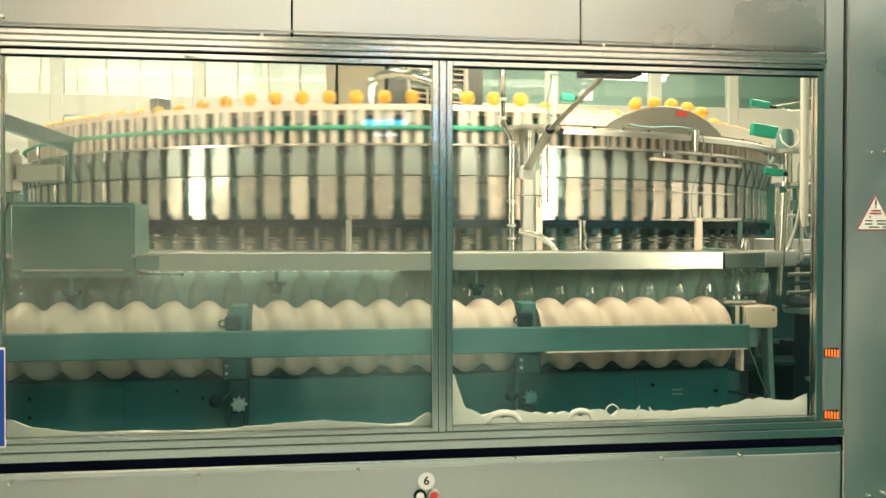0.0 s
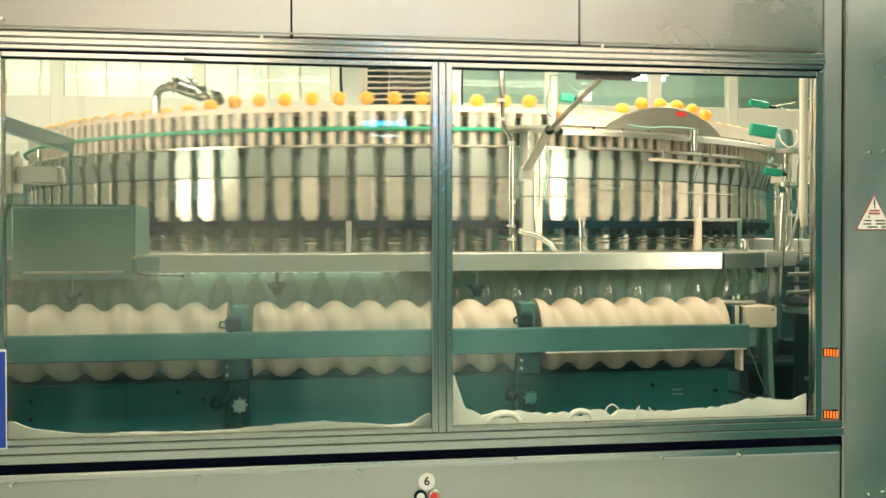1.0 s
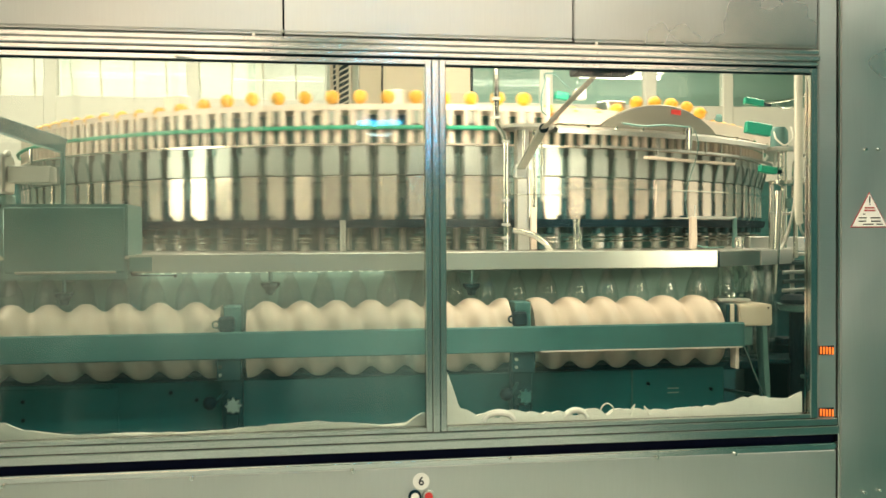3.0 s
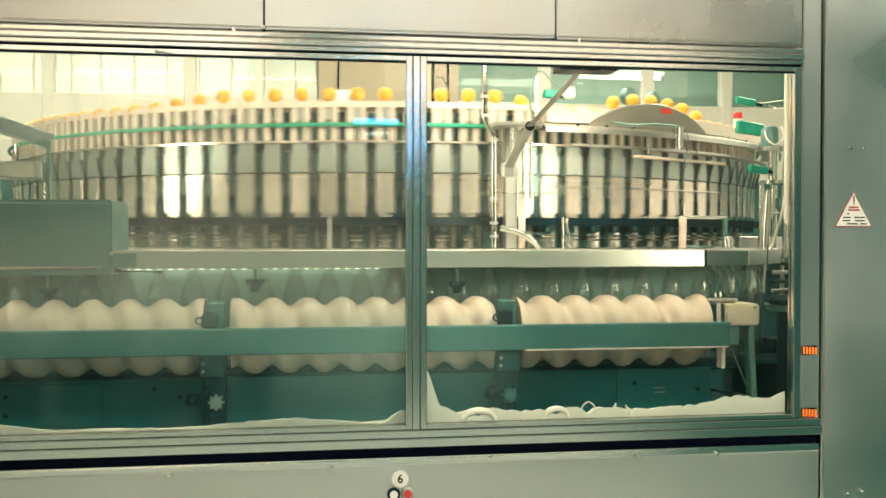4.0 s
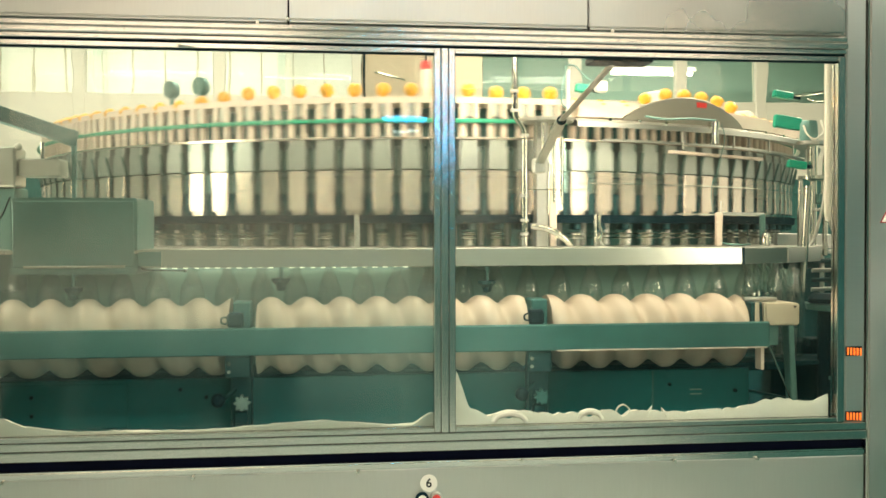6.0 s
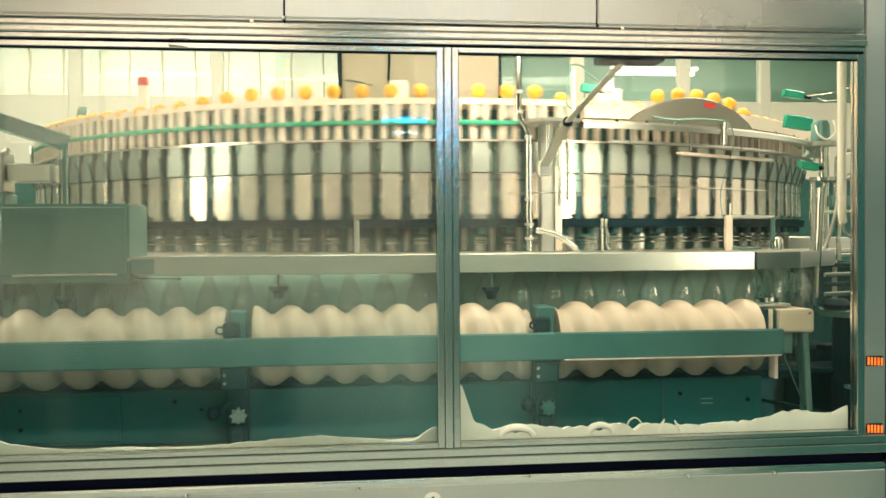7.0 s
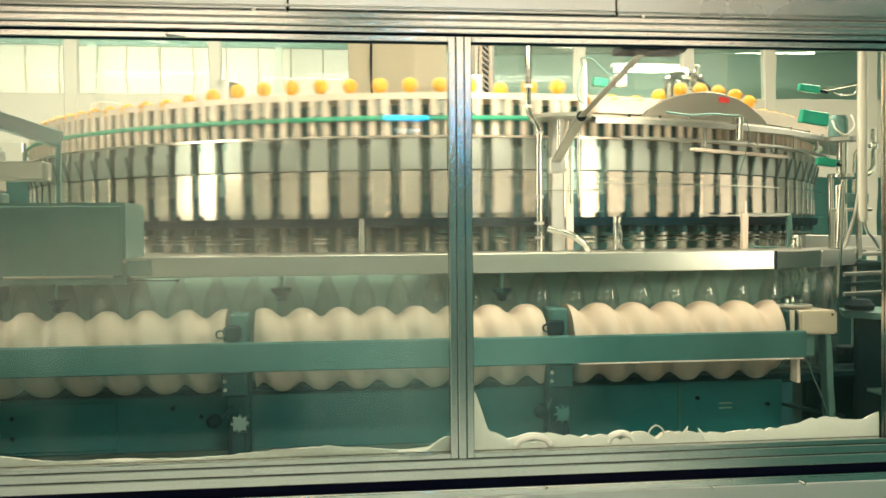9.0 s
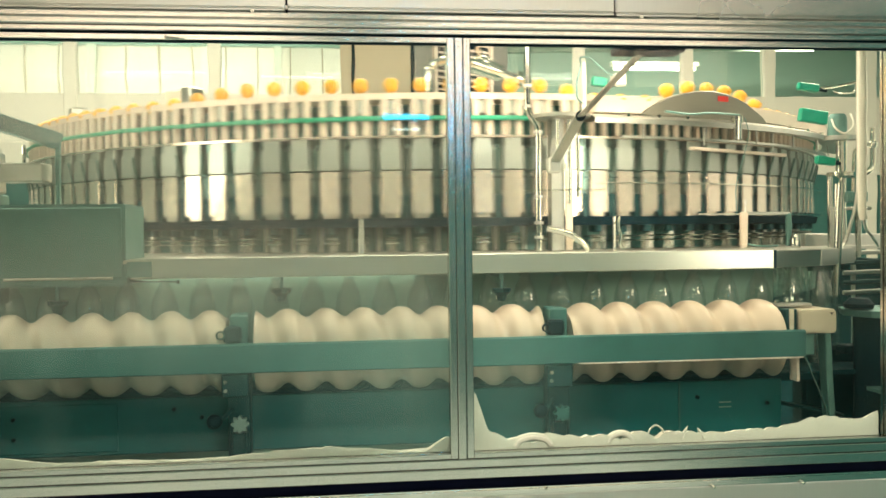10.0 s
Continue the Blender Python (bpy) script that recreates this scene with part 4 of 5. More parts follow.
solid("guide_rod", rod(B(), (1.431, 0.90, 0.655), (1.409, 0.90, 0.275), 0.0125, 14), POLISH, "leaning polished guide rod", "rod", group="guide rods")
solid("guide_rod", rod(B(), (1.50, 1.05, 0.66), (1.495, 1.05, 0.40), 0.008, 12), POLISH, "thin polished guide rod", "rod", group="guide rods")
solid("guide_rod", rod(B(), (1.53, 1.15, 0.69), (1.53, 1.15, 0.40), 0.009, 12), POLISH, "thin polished guide rod", "rod", group="guide rods")
lmp = thing("upright_pipe", "thick pale upright pipe inside the window edge", "pipe")
part("tube", tube(B(), [(1.518, 0.92, 1.25), (1.518, 0.92, 0.56), (1.526, 0.925, 0.535)], 0.014, 14), WHITE, lmp)
part("cable", tube(B(), [(1.526, 0.925, 0.535), (1.535, 0.93, 0.50), (1.57, 0.95, 0.48), (1.60, 0.96, 0.44)], 0.005, 8), STEEL, lmp)
solid("bent_pipe", tube(B(), [(1.545, 0.99, 1.25), (1.545, 0.99, 0.60), (1.50, 1.0, 0.45), (1.47, 1.0, 0.42)], 0.007, 10), STEEL, "thin steel pipe bending inwards", "pipe")
# short table post and frame
pf = thing("guard_stand", "steel frame standing on the table edge", "frame")
part("post", box(B(), 1.205, 1.232, 1.18, 1.20, 0.437, 0.565, 0.003), CREAM, pf)
part("top_bar", bar(B(), (1.21, 1.19, 0.563), (1.48, 1.36, 0.563), 0.012, 0.010), STEEL, pf)
part("post", bar(B(), (1.47, 1.35, 0.437), (1.47, 1.35, 0.563), 0.02, 0.014), GREYBOX, pf)
part("aerial", rod(B(), (1.225, 1.19, 0.56), (1.227, 1.19, 0.61), 0.003, 6), WHITE, pf)
solid("chain", tube(B(), [(0.715, 1.07, 0.552), (0.708, 1.07, 0.52), (0.722, 1.07, 0.49), (0.712, 1.07, 0.46), (0.73, 1.07, 0.44)], 0.005, 6, 2), POLISH, "short hanging steel chain", "chain")
solid("post_pin", rod(B(), (0.70, 1.08, 0.437), (0.70, 1.08, 0.555), 0.006), POLISH, "thin upright pin on the table", "pin")
solid("table_pin", rod(B(), (-0.174, 1.02, 0.437), (-0.174, 1.02, 0.552), 0.010), STEEL, "blurred steel pin on the table edge", "pin")

# small fittings on the cover and the deck
for k, a in enumerate((-76, -72.5, -69, -52, -47, -42, -37)):
    x, y = CX + 2.135 * math.cos(radians(a)), CY + 2.135 * math.sin(radians(a))
    solid("cover_bolt", rod(B(), (x, y, 0.905), (x, y, 0.918), 0.007, 8), POLISH, "bolt head on the cover ring", "bolt", group="cover bolts")
for a in (-74, -66, -58, -50, -42, -34):
    x, y = CX + 2.115 * math.cos(radians(a)), CY + 2.115 * math.sin(radians(a))
    solid("stay_rod", rod(B(), (x, y, 0.835), (x, y, 0.893), 0.0045, 8), STEEL, "short stay rod below the cover ring", "rod", group="cover stays")
arc("guide_ring_lower", [(2.075, 0.838), (2.10, 0.838), (2.10, 0.846), (2.075, 0.846)], -76, -30, STEEL, "thin steel guide ring below the cover", "ring")
arc("wire_guide", [(2.07, 0.676), (2.074, 0.676), (2.074, 0.680), (2.07, 0.680)], -78, -22, POLISH, "thin wire guide round the valves", "wire")
arc("wire_guide", [(2.07, 0.560), (2.075, 0.560), (2.075, 0.565), (2.07, 0.565)], -66, -22, POLISH, "thin wire guide round the valves", "wire")
solid("cable_loop", tube(B(), [(1.225, 1.17, 0.45), (1.25, 1.16, 0.443), (1.30, 1.17, 0.441), (1.36, 1.22, 0.442)], 0.004, 6), GREYBOX, "pale cable lying on the table", "cable")
solid("hanging_hose", tube(B(), [(1.66, 1.24, 0.93), (1.655, 1.20, 0.88), (1.60, 1.18, 0.845), (1.575, 1.2, 0.875), (1.59, 1.25, 0.92)], 0.004, 6), WHITE, "pale hose loop below the motor", "hose")
solid("wall_box", box(B(), 1.64, 1.72, 1.22, 1.26, 0.60, 0.64, 0.004), GREYBOX, "small grey clamp box on the drive column", "box")
solid("elbow_joint", ball(B(), (1.725, 1.20, 0.812), 0.017), POLISH, "polished elbow joint of the pipe", "joint")
solid("oil_cup", lathe(B(), ((0, 0.437), (0.016, 0.437), (0.018, 0.470), (0.012, 0.485), (0, 0.487)), 14, (1.33, 1.02, 0)), POLISH, "small steel oil cup on the table", "cup")

# ---- table in front of the carousel ----
tbm = B()
pts = [(-2.6, 0.72), (1.105, 0.72), (1.30, 0.80), (1.52, 0.98), (1.62, 1.2), (2.4, 1.6), (2.4, 1.9)]
edge = [(CX + 1.94 * math.cos(radians(a)), CY + 1.94 * math.sin(radians(a))) for a in range(-40, -141, -5)]
loop = pts + edge + [(-2.6, 1.98)]
lo = [tbm.verts.new((x, y, 0.425)) for x, y in loop]
hi = [tbm.verts.new((x, y, 0.437)) for x, y in loop]
tbm.faces.new(lo[::-1])
tbm.faces.new(hi)
for k in range(len(loop)):
    j = (k + 1) % len(loop)
    tbm.faces.new((lo[k], lo[j], hi[j], hi[k]))
tt = thing("machine_table", "steel machine table with a folded front apron", "table")
part("top", tbm, STEEL, tt, smooth=False)
part("apron", box(B(), -0.852, 1.102, 0.712, 0.718, 0.381, 0.440, 0.002), DULL, tt)
part("apron", bar(B(), (1.108, 0.716, 0.4105), (1.30, 0.795, 0.4105), 0.004, 0.054), STEEL, tt)
part("apron", bar(B(), (1.303, 0.797, 0.4105), (1.52, 0.977, 0.4105), 0.004, 0.054), STEEL, tt)
part("seam", box(B(), 1.101, 1.1085, 0.709, 0.716, 0.382, 0.439), RUBBER, tt, "dark seam")
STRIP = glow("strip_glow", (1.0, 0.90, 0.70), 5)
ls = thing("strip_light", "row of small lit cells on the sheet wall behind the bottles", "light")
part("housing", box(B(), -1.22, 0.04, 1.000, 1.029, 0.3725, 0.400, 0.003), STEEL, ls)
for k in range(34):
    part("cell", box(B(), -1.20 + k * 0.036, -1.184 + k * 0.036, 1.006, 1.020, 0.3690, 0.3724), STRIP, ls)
gx = thing("grey_box", "grey-green sheet metal box over the conveyor", "box")
part("body", box(B(), -1.245, -0.865, 0.72, 1.02, 0.362, 0.600, 0.004, 2), GREYBOX, gx)
part("front_sheet", box(B(), -1.235, -0.873, 0.712, 0.7195, 0.385, 0.590, 0.003), GREYBOX, gx)
part("hinge", rod(B(), (-1.20, 0.708, 0.386), (-0.90, 0.708, 0.386), 0.004, 8), STEEL, gx)
part("catch", box(B(), -0.863, -0.848, 0.76, 0.80, 0.375, 0.405, 0.002), RUBBER, gx, "black catch")
part("catch_plate", box(B(), -0.86, -0.79, 0.709, 0.7115, 0.387, 0.432, 0.001), GREYBOX, gx)
part("wire", rod(B(), (-0.85, 0.71, 0.375), (-0.72, 0.71, 0.372), 0.0018, 6), RUBBER, gx)
part("wire_tip", ball(B(), (-0.718, 0.71, 0.372), 0.0055), RUBBER, gx)
lfr = thing("infeed_frame", "grey steel infeed frame with slanting arm", "frame")
part("arm", bar(B(), (-1.42, 0.86, 0.905), (-1.115, 1.0, 0.805), 0.05, 0.05), GREYBOX, lfr)
part("box", box(B(), -1.272, -1.140, 0.90, 1.0, 0.675, 0.732, 0.004), STEEL, lfr)
part("box", box(B(), -1.50, -1.276, 0.88, 1.0, 0.64, 0.77, 0.006), STEEL, lfr)
part("upright", box(B(), -1.125, -1.112, 0.98, 1.0, 0.60, 0.80, 0.002), GREYBOX, lfr)
part("upright", box(B(), -1.42, -1.285, 0.92, 1.05, 0.30, 0.64, 0.005), GREYBOX, lfr)
part("upright", rod(B(), (-1.21, 0.95, 0.736), (-1.21, 0.95, 0.79), 0.006), POLISH, lfr)
part("lamp_cap", ball(B(), (-1.27, 0.9, 0.77), 0.012), WHITE, lfr)
part("cable", tube(B(), [(-1.24, 0.715, 0.60), (-1.255, 0.70, 0.55), (-1.285, 0.71, 0.51)], 0.003, 6), RUBBER, lfr)

# backing plate behind the bottles, base and conveyor
solid("backing_plate", box(B(), -3.6, 1.25, 1.03, 1.045, -0.9, 0.424), BACKING, "grey sheet wall behind the bottles", "plate")
cv = thing("conveyor", "dark painted conveyor bed carrying the bottles", "conveyor")
part("side_plate", box(B(), -3.6, 1.14, 0.745, 0.757, -0.134, 0.030, 0.003), PLATE, cv)
part("belt", box(B(), -3.6, 1.30, 0.76, 0.92, 0.018, 0.046, 0.004), CORNER, cv)
part("transfer_plate", box(B(), 1.302, 1.50, 0.78, 1.30, 0.030, 0.046, 0.002), CORNER, cv)
part("return_plate", lathe(B(), ((2.06, 0.030), (2.20, 0.030), (2.20, 0.046), (2.06, 0.046), (2.06, 0.030)), 40, (CX, CY, 0), radians(-112), radians(-60.5)), CORNER, cv)
part("end_plate", bar(B(), (1.142, 0.75, -0.05), (1.32, 0.80, -0.09), 0.16, 0.01), DARK, cv)
lt_ = B()
for z in (-0.056, -0.041):
    box(lt_, 0.932, 0.972, 0.7425, 0.7445, z, z + 0.004)
part("stencil_bars", lt_, KNOB, cv, "pale stencilled bars")
part("rib", box(B(), 0.80, 0.806, 0.741, 0.7449, -0.13, 0.028), TEAL, cv)
part("access_plate", box(B(), -1.34, -0.90, 0.7405, 0.7449, -0.122, 0.018, 0.002), PLATE, cv, "painted access plate")
part("access_plate", box(B(), -1.62, -1.36, 0.7405, 0.7449, -0.060, 0.012, 0.002), TEAL, cv, "grey-green access plate")
for bx, bz in ((-1.19, -0.020), (-1.19, -0.078), (-0.74, -0.004), (-0.66, -0.030), (0.86, -0.02), (1.09, -0.045)):
    part("bolt", rod(B(), (bx, 0.7445, bz), (bx, 0.736, bz), 0.0065, 8), RUBBER, cv, "black bolt head")
solid("base_tray", box(B(), -2.4, 2.4, 0.08, 1.02, -0.40, -0.30), DARK, "dark drip tray under the conveyor", "tray")

# timing screws, brackets and guard rail
SZ, SY, PITCH = 0.168, 0.69, 0.1107


def screw_mesh(x0, x1):
    bm = B()
    nx, na = int((x1 - x0) / 0.0055), 40
    rings = []
    for i in range(nx + 1):
        x = (x1 - x0) * i / nx
        row = []
        for k in range(na):
            a = 2 * math.pi * k / na
            r = 0.1205 - 0.026 * (0.5 - 0.5 * math.cos(2 * math.pi * x / PITCH - a)) ** 1.5
            row.append(bm.verts.new((x, -r * math.sin(a), r * math.cos(a))))
        rings.append(row)
    for a, b in zip(rings, rings[1:]):
        for k in range(na):
            bm.faces.new((a[k], b[k], b[(k + 1) % na], a[(k + 1) % na]))
    bm.faces.new(rings[0])
    bm.faces.new(rings[-1][::-1])
    return finish("timing_screw", bm, SCREW)


SCREWS = []
for x0, x1 in ((-1.70, -0.575), (-0.495, 0.345), (0.425, 1.075)):
    s = tagged(new("timing_screw", screw_mesh(x0, x1)), "white polymer timing screw with rounded turns", "screw", "timing screws")
    SCREWS.append((s, x0))
solid("screw_shaft", rod(B(), (-1.8, SY, SZ), (1.13, SY, SZ), 0.028, 20), DARK, "dark shaft through the timing screws", "shaft")
gr = B()
box(gr, -1.8, 1.115, 0.535, 0.541, 0.126, 0.204, 0.002)
box(gr, -1.8, 1.115, 0.541, 0.553, 0.124, 0.1285, 0.001)
box(gr, -1.8, 1.115, 0.541, 0.553, 0.2015, 0.206, 0.001)
solid("guard_rail", gr, TEAL, "long grey guard rail in front of the timing screws", "rail")
solid("rail_edge", box(B(), 0.425, 1.105, 0.533, 0.5345, 0.1235, 0.128), CREAM, "bright lower edge strip of the rail", "strip")


def bracket(x, lab, ring_side=True, knob=None):
    b = thing("screw_bracket", lab, "bracket", "screw brackets")
    part("bearing", box(B(), x - 0.022, x + 0.030, 0.60, 0.70, 0.195, 0.280, 0.004), TEAL, b)
    part("clamp", box(B(), x - 0.035, x + 0.012, 0.565, 0.60, 0.205, 0.250, 0.006), RUBBER, b, "black clamp block")
    part("lower_clamp", box(B(), x - 0.042, x + 0.034, 0.556, 0.60, 0.055, 0.121, 0.004), DARK, b)
    part("arm", box(B(), x - 0.03, x + 0.034, 0.60, 0.66, -0.12, 0.20, 0.003), DARK, b)
    c = B()
    lathe(c, ((0.008, -0.004), (0.013, -0.004), (0.013, 0.004), (0.008, 0.004)), 16)
    c.transform(Matrix.Translation((x - 0.042, 0.562, 0.228)) @ pose(0, 0, 0, 90))
    part("clamp_ring", c, POLISH if ring_side else RUBBER, b, "small ring")
    part("bolt", rod(B(), (x - 0.03, 0.550, 0.10), (x - 0.03, 0.557, 0.10), 0.006), POLISH, b)
    part("bolt", rod(B(), (x - 0.03, 0.550, 0.075), (x - 0.03, 0.557, 0.075), 0.005), STEEL, b)
    k = B()
    pr = []
    for j in range(32):
        a = 2 * math.pi * j / 32
        pr.append((0.021 + 0.005 * math.cos(8 * a), a))
    lo = [k.verts.new((x + 0.006 + r * math.cos(a), 0.572, -0.024 + r * math.sin(a))) for r, a in pr]
    hi = [k.verts.new((x + 0.006 + r * 1.02 * math.cos(a), 0.592, -0.024 + r * 1.02 * math.sin(a))) for r, a in pr]
    k.faces.new(lo)
    k.faces.new(hi[::-1])
    for j in range(32):
        k.faces.new((lo[j], hi[j], hi[(j + 1) % 32], lo[(j + 1) % 32]))
    part("star_knob", k, knob or KNOB, b, "star-shaped hand knob")
    part("knob_stem", rod(B(), (x + 0.006, 0.592, -0.024), (x + 0.006, 0.61, -0.024), 0.01), STEEL, b)
    part("black_knob", ball(B(), (x - 0.062, 0.555, -0.010), 0.021, 16, 12), RUBBER, b, "black ball knob")
    part("knob_rod", rod(B(), (x - 0.045, 0.56, -0.008), (x - 0.01, 0.61, 0.02), 0.006), DARK, b)
    part("foot", box(B(), x - 0.018, x + 0.022, 0.585, 0.70, -0.302, -0.05, 0.003), DARK, b)


bracket(-0.541, "dark bearing bracket with star knob between two screws")
bracket(0.380, "dark bearing bracket with ball knob between two screws", False, TEAL)
# gearbox at the screw end
gbx = thing("screw_gearbox", "pale square gearbox at the end of the timing screw", "gearbox")
part("housing", box(B(), 1.128, 1.247, 0.60, 0.74, 0.187, 0.259, 0.005, 2), SERVO, gbx)
part("cap", box(B(), 1.085, 1.126, 0.61, 0.75, 0.190, 0.262, 0.004), DARK, gbx)
part("cap_strip", box(B(), 1.098, 1.112, 0.605, 0.6095, 0.188, 0.262, 0.001), SERVO, gbx)
part("top_block", box(B(), 1.085, 1.20, 0.66, 0.72, 0.263, 0.274, 0.003), STEEL, gbx, "bare steel top plate")
for fx, fh in ((1.10, 0.010), (1.132, 0.016), (1.150, 0.022), (1.178, 0.012)):
    part("fitting", lathe(B(), ((0, 0.275), (0.009, 0.275), (0.009, 0.275 + fh * 0.6), (0.005, 0.275 + fh), (0, 0.275 + fh)), 8, (fx, 0.69, 0)), POLISH, gbx)
part("mark", tri(1.230, 0.250, 0.242, 0.005, 0.597, 0.5995), BLACK, gbx)
part("leg", bar(B(), (1.222, 0.63, 0.186), (1.248, 0.63, -0.30), 0.046, 0.02), GREYBOX, gbx, "grey-green leg")
part("side_bracket", box(B(), 1.130, 1.185, 0.62, 0.70, 0.120, 0.186, 0.003), GREYBOX, gbx)
part("brace", rod(B(), (1.150, 0.61, 0.115), (1.228, 0.61, -0.07), 0.0035, 8), POLISH, gbx)
part("rail_end", box(B(), 1.095, 1.105, 0.556, 0.60, 0.05, 0.124, 0.001), CREAM, gbx)
# starwheel corner
sw = thing("starwheel", "grey starwheel plate on a dark hub", "starwheel")
part("plate", lathe(B(), ((0.02, 0.222), (0.135, 0.222), (0.14, 0.243), (0.02, 0.248)), 8, (1.50, 0.77, 0)), GREYBOX, sw, "grey faceted plate")
# hub takes RUBBER so that the unlit corner reads dark
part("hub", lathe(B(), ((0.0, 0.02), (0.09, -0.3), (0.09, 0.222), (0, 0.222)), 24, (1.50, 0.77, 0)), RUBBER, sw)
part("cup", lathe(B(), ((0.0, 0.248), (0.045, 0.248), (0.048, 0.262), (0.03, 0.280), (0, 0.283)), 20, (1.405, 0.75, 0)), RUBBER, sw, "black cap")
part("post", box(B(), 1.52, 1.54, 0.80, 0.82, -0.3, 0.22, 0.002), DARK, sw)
solid("painted_plinth", box(B(), 1.32, 1.9, 0.95, 1.04, -0.3, 0.10, 0.01), CORNER, "corner base, deep shade put into its colour", "base")
solid("corner_beam", box(B(), 1.42, 2.2, 0.86, 0.92, 0.085, 0.112, 0.004), RUBBER, "corner beam, coloured black for the shade there", "beam")
solid("side_wall", box(B(), 2.36, 2.40, 0.4, 6.5, -1.0, 0.35), CORNER, "low side wall of the machine, near-black for shade", "wall", kind="structure")
solid("discharge_rail", bar(B(), (1.50, 1.3, 0.46), (2.3, 1.5, 0.45), 0.03, 0.05), STEEL, "steel discharge rail beside the table", "rail")
solid("discharge_rail", bar(B(), (1.50, 1.25, 0.36), (2.3, 1.4, 0.36), 0.03, 0.03), DARK, "dark discharge rail below the table", "rail")
# outfeed chain and guides seen past the starwheel
of = thing("outfeed_guide", "stacked steel guide bars of the outfeed beside the table", "guide")
for k in range(5):
    part("bar", bar(B(), (1.56, 1.12, 0.270 + k * 0.036), (2.25, 1.42, 0.270 + k * 0.036), 0.010, 0.016), (STEEL, DARK)[k % 2], of)
for px_o in (1.64, 1.82, 2.02):
    part("post", rod(B(), (px_o, 1.19 + (px_o - 1.64) * 0.43, -0.9), (px_o, 1.19 + (px_o - 1.64) * 0.43, 0.43), 0.009, 10), STEEL, of)
rl2 = thing("deflection_roller", "pale deflection roller on a dark fork in the corner", "roller")
part("disc", lathe(B(), ((0, 0.052), (0.040, 0.052), (0.044, 0.060), (0.040, 0.068), (0, 0.068)), 20, (1.60, 0.84, 0)), SERVO, rl2)
part("fork", box(B(), 1.585, 1.615, 0.825, 0.855, -0.30, 0.051, 0.003), DARK, rl2)
cp = thing("corner_cover", "grey-green cover plate low in the corner", "cover")
part("sheet", box(B(), 1.40, 1.90, 0.60, 0.612, -0.30, 0.005, 0.004), TEAL, cp)
part("flange", box(B(), 1.40, 1.90, 0.613, 0.70, -0.008, 0.004, 0.002), GREYBOX, cp)
# dark clamps of the neck guide over the bottles
for x, z in ((-0.423, 0.333), (-1.06, 0.309), (0.239, 0.322)):
    ck = thing("guide_clamp", "dark oval guide clamp above the bottles", "clamp", "guide clamps")
    k = B()
    lathe(k, ((0, -0.026), (0.013, -0.026), (0.016, -0.010), (0.029, 0.002), (0.031, 0.013), (0, 0.013)), 8)
    part("knob", k, DARK, ck)
    part("stem", rod(B(), (0, 0, 0.012), (0, 0, 0.055), 0.006), GREYBOX, ck)
    part("arm", box(B(), -0.008, 0.008, 0.0, 0.30, 0.045, 0.06), GREYBOX, ck)
    ck.location = (x, 0.728, z)

# ---- bottles ----
bo = B()
lathe(bo, ((0.0, 0.002), (0.032, 0.0), (0.040, 0.008), (0.041, 0.02), (0.041, 0.225), (0.039, 0.252), (0.033, 0.278), (0.024, 0.298), (0.0155, 0.312), (0.0145, 0.318), (0.019, 0.319), (0.019, 0.323), (0.0135, 0.325), (0.0135, 0.343), (0.011, 0.343)), 24)
M_BOTTLE = finish("bottle", bo, PET)
BOTTLES = []
for k in range(42):
    BOTTLES.append(tagged(new("bottle", M_BOTTLE), "clear plastic bottle riding behind the timing screw", "bottle", "bottles on the conveyor"))
BX0 = 0.985


# turns of the carousel, counted in valve steps
TURN = ((0, 0), (1, 11.62), (2, 23.2), (2.7, 31.3), (3.8, 43.98), (4.5, 52.07), (5, 57.91), (5.7, 66.05), (6.8, 78.8), (7, 81.12), (7.5, 86.88),
        (8, 92.7), (8.8, 101.98), (8.9, 103.5), (9, 104.66), (9.5, 110.46), (10, 116.27))
PHASE = -0.217 * STEP
SLIP = 1.61
SCREW_X = 0.526 - 9 * SLIP * PITCH


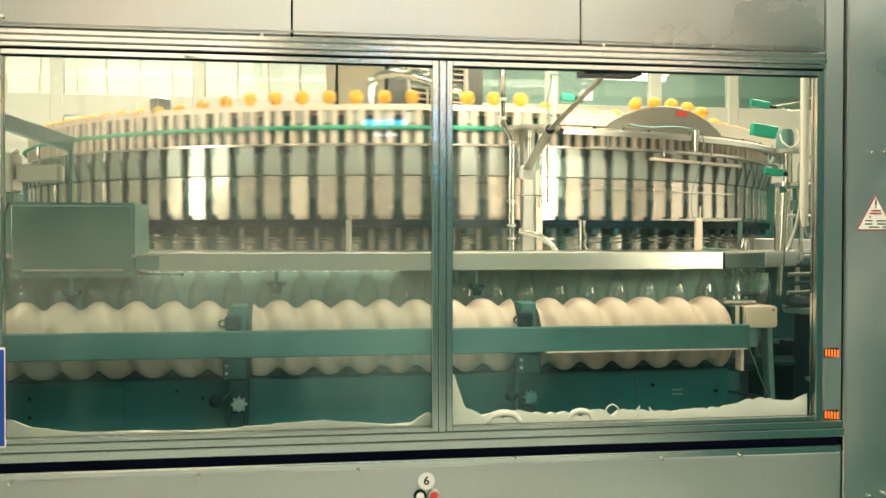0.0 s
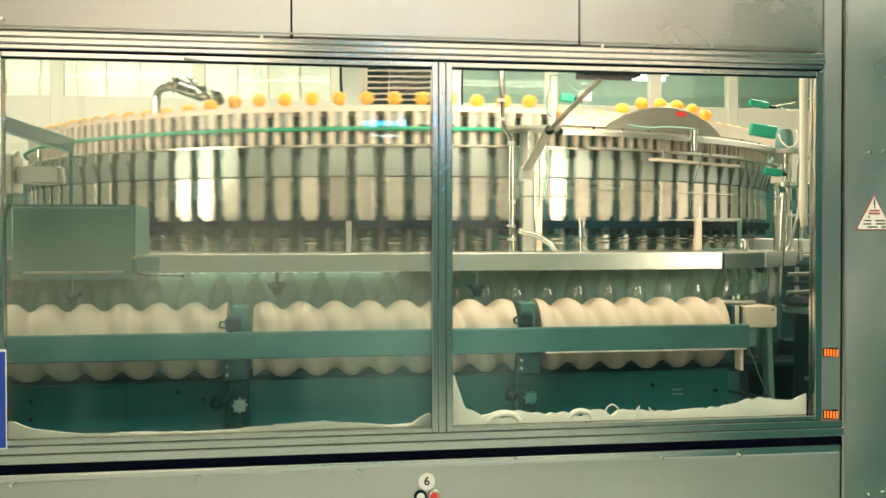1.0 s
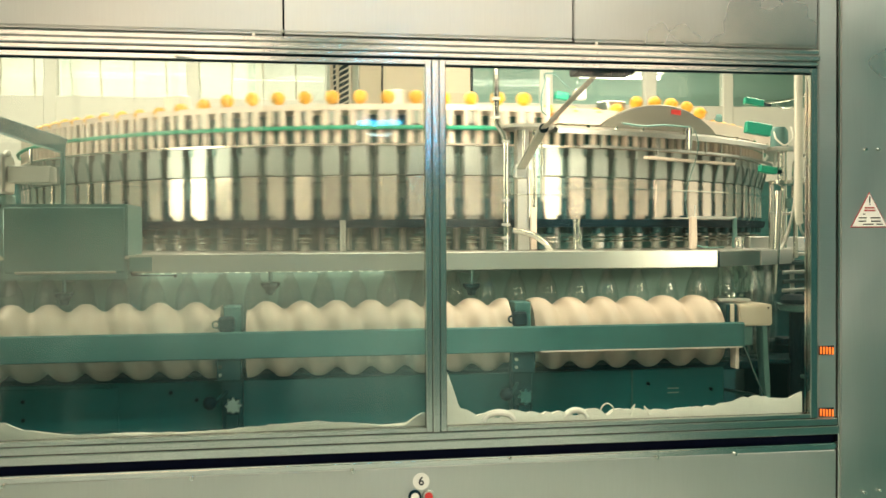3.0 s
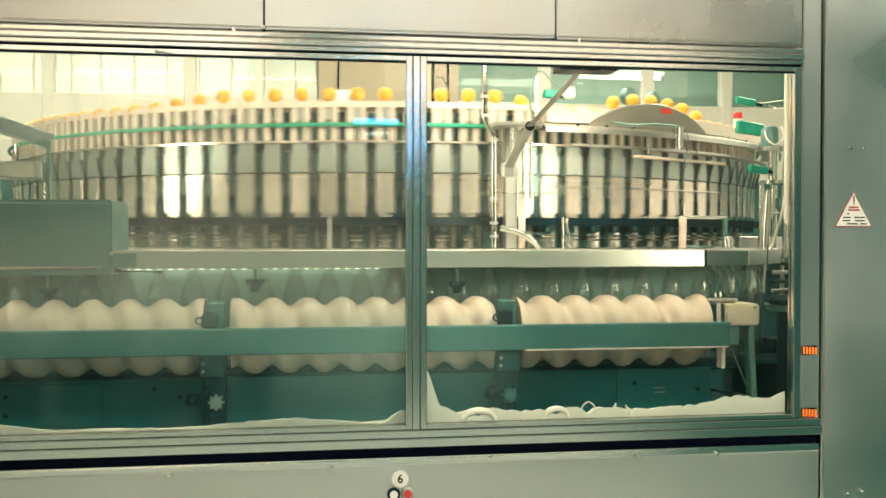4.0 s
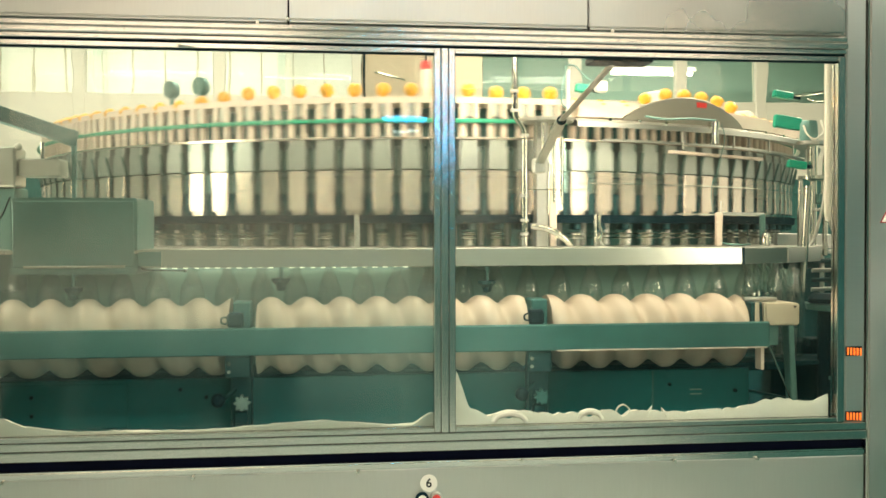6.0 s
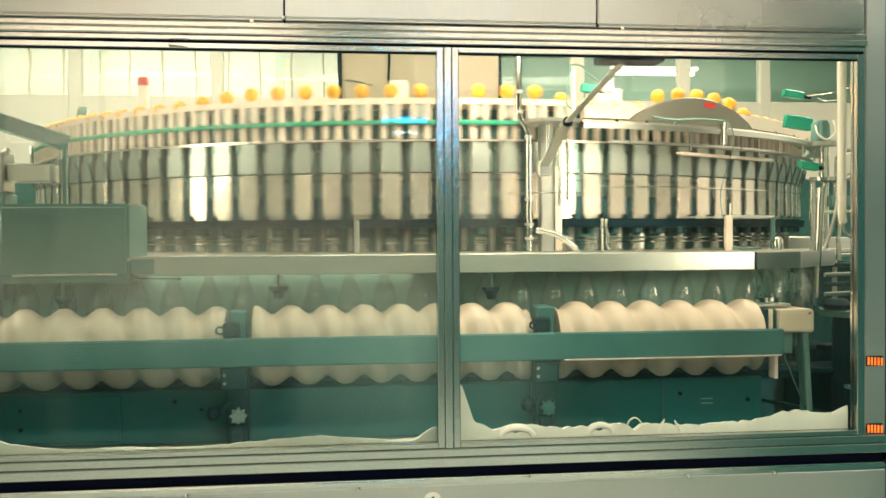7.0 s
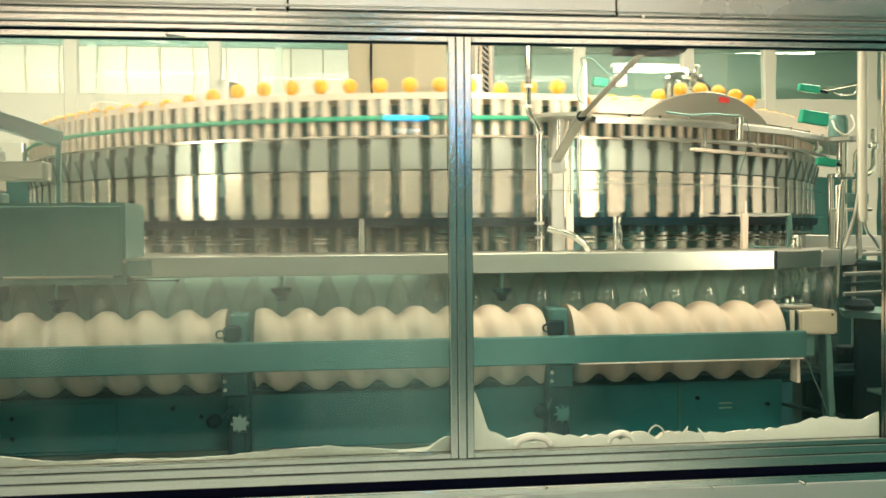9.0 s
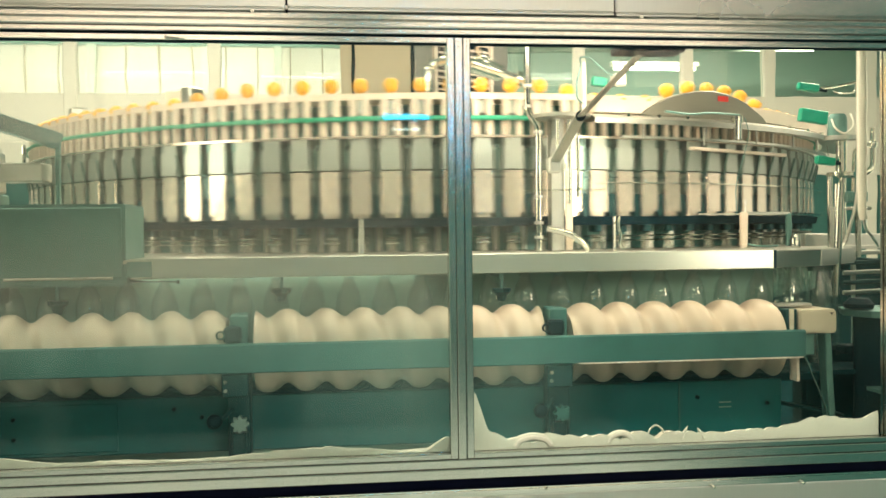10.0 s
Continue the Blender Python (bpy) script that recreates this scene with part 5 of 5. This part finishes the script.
def bottle_path(s):
    """Straight along the screws, then round the starwheel and in under the table."""
    if s < 1.22:
        return s, 0.835
    a = (s - 1.22) / 0.21
    if a < 2.6:
        return 1.22 + 0.21 * math.sin(a), 1.045 - 0.21 * math.cos(a)
    d = s - 1.22 - 0.546
    if d < 0.175:
        return 1.328 - 0.857 * d, 1.225 + 0.515 * d
    a = radians(-64.4) - (d - 0.175) / 2.12
    return CX + 2.12 * math.cos(a), CY + 2.12 * math.sin(a)


def motions():
    steps = []
    for (t0, n0), (t1, n1) in zip(TURN, TURN[1:]):
        k = max(1, round((t1 - t0) / 0.5))
        steps += [(t0 + (t1 - t0) * i / k, n0 + (n1 - n0) * i / k) for i in range(k)]
    steps.append(TURN[-1])
    walk(car, [(t, Matrix.Translation((CX, CY, 0)) @ Matrix.Rotation(PHASE - n * STEP, 4, "Z")) for t, n in steps])
    # the floats ride low on one side and are lifted over the humped cam
    for k, f in FLOATS:
        rows = []
        for i in range(101):
            t = i / 10
            n = float(np.interp(t, [q[0] for q in TURN], [q[1] for q in TURN]))
            az = (math.degrees(PHASE + (k - n) * STEP) + 180) % 360 - 180
            lift = float(np.interp(az, (-178, -172, -124, -115, -82, -79, -71, -69, -66, -62, -58, -54, -52, -24, -20), (0, -0.040, -0.036, 0, 0, -0.046, -0.046, 0.002, 0.020, 0.024, 0.018, -0.002, -0.046, -0.046, 0)))
            near = -84 < az < -48 or -27 < az < -15 or -128 < az < -111 or az > 176 or az < -168
            if near or i in (0, 100) or not rows or t - rows[-1][0] > 1.99:
                rows.append((t, pose(0, 0, lift)))
        walk(f, rows)
    for s, x0 in SCREWS:
        rows = []
        for i in range(101):
            t = i / 10
            turn = -2 * math.pi * (SCREW_X + SLIP * PITCH * t - x0) / PITCH
            rows.append((t, Matrix.Translation((x0, SY, SZ)) @ Matrix.Rotation(turn, 4, "X")))
        walk(s, rows)
    for k, b in enumerate(BOTTLES):
        rows = []
        for i in range(51):
            t = i / 5
            x, y = bottle_path(BX0 + (3 - k) * PITCH + SLIP * PITCH * t)
            rows.append((t, pose(x, y, 0.047)))
        walk(b, rows)


motions()
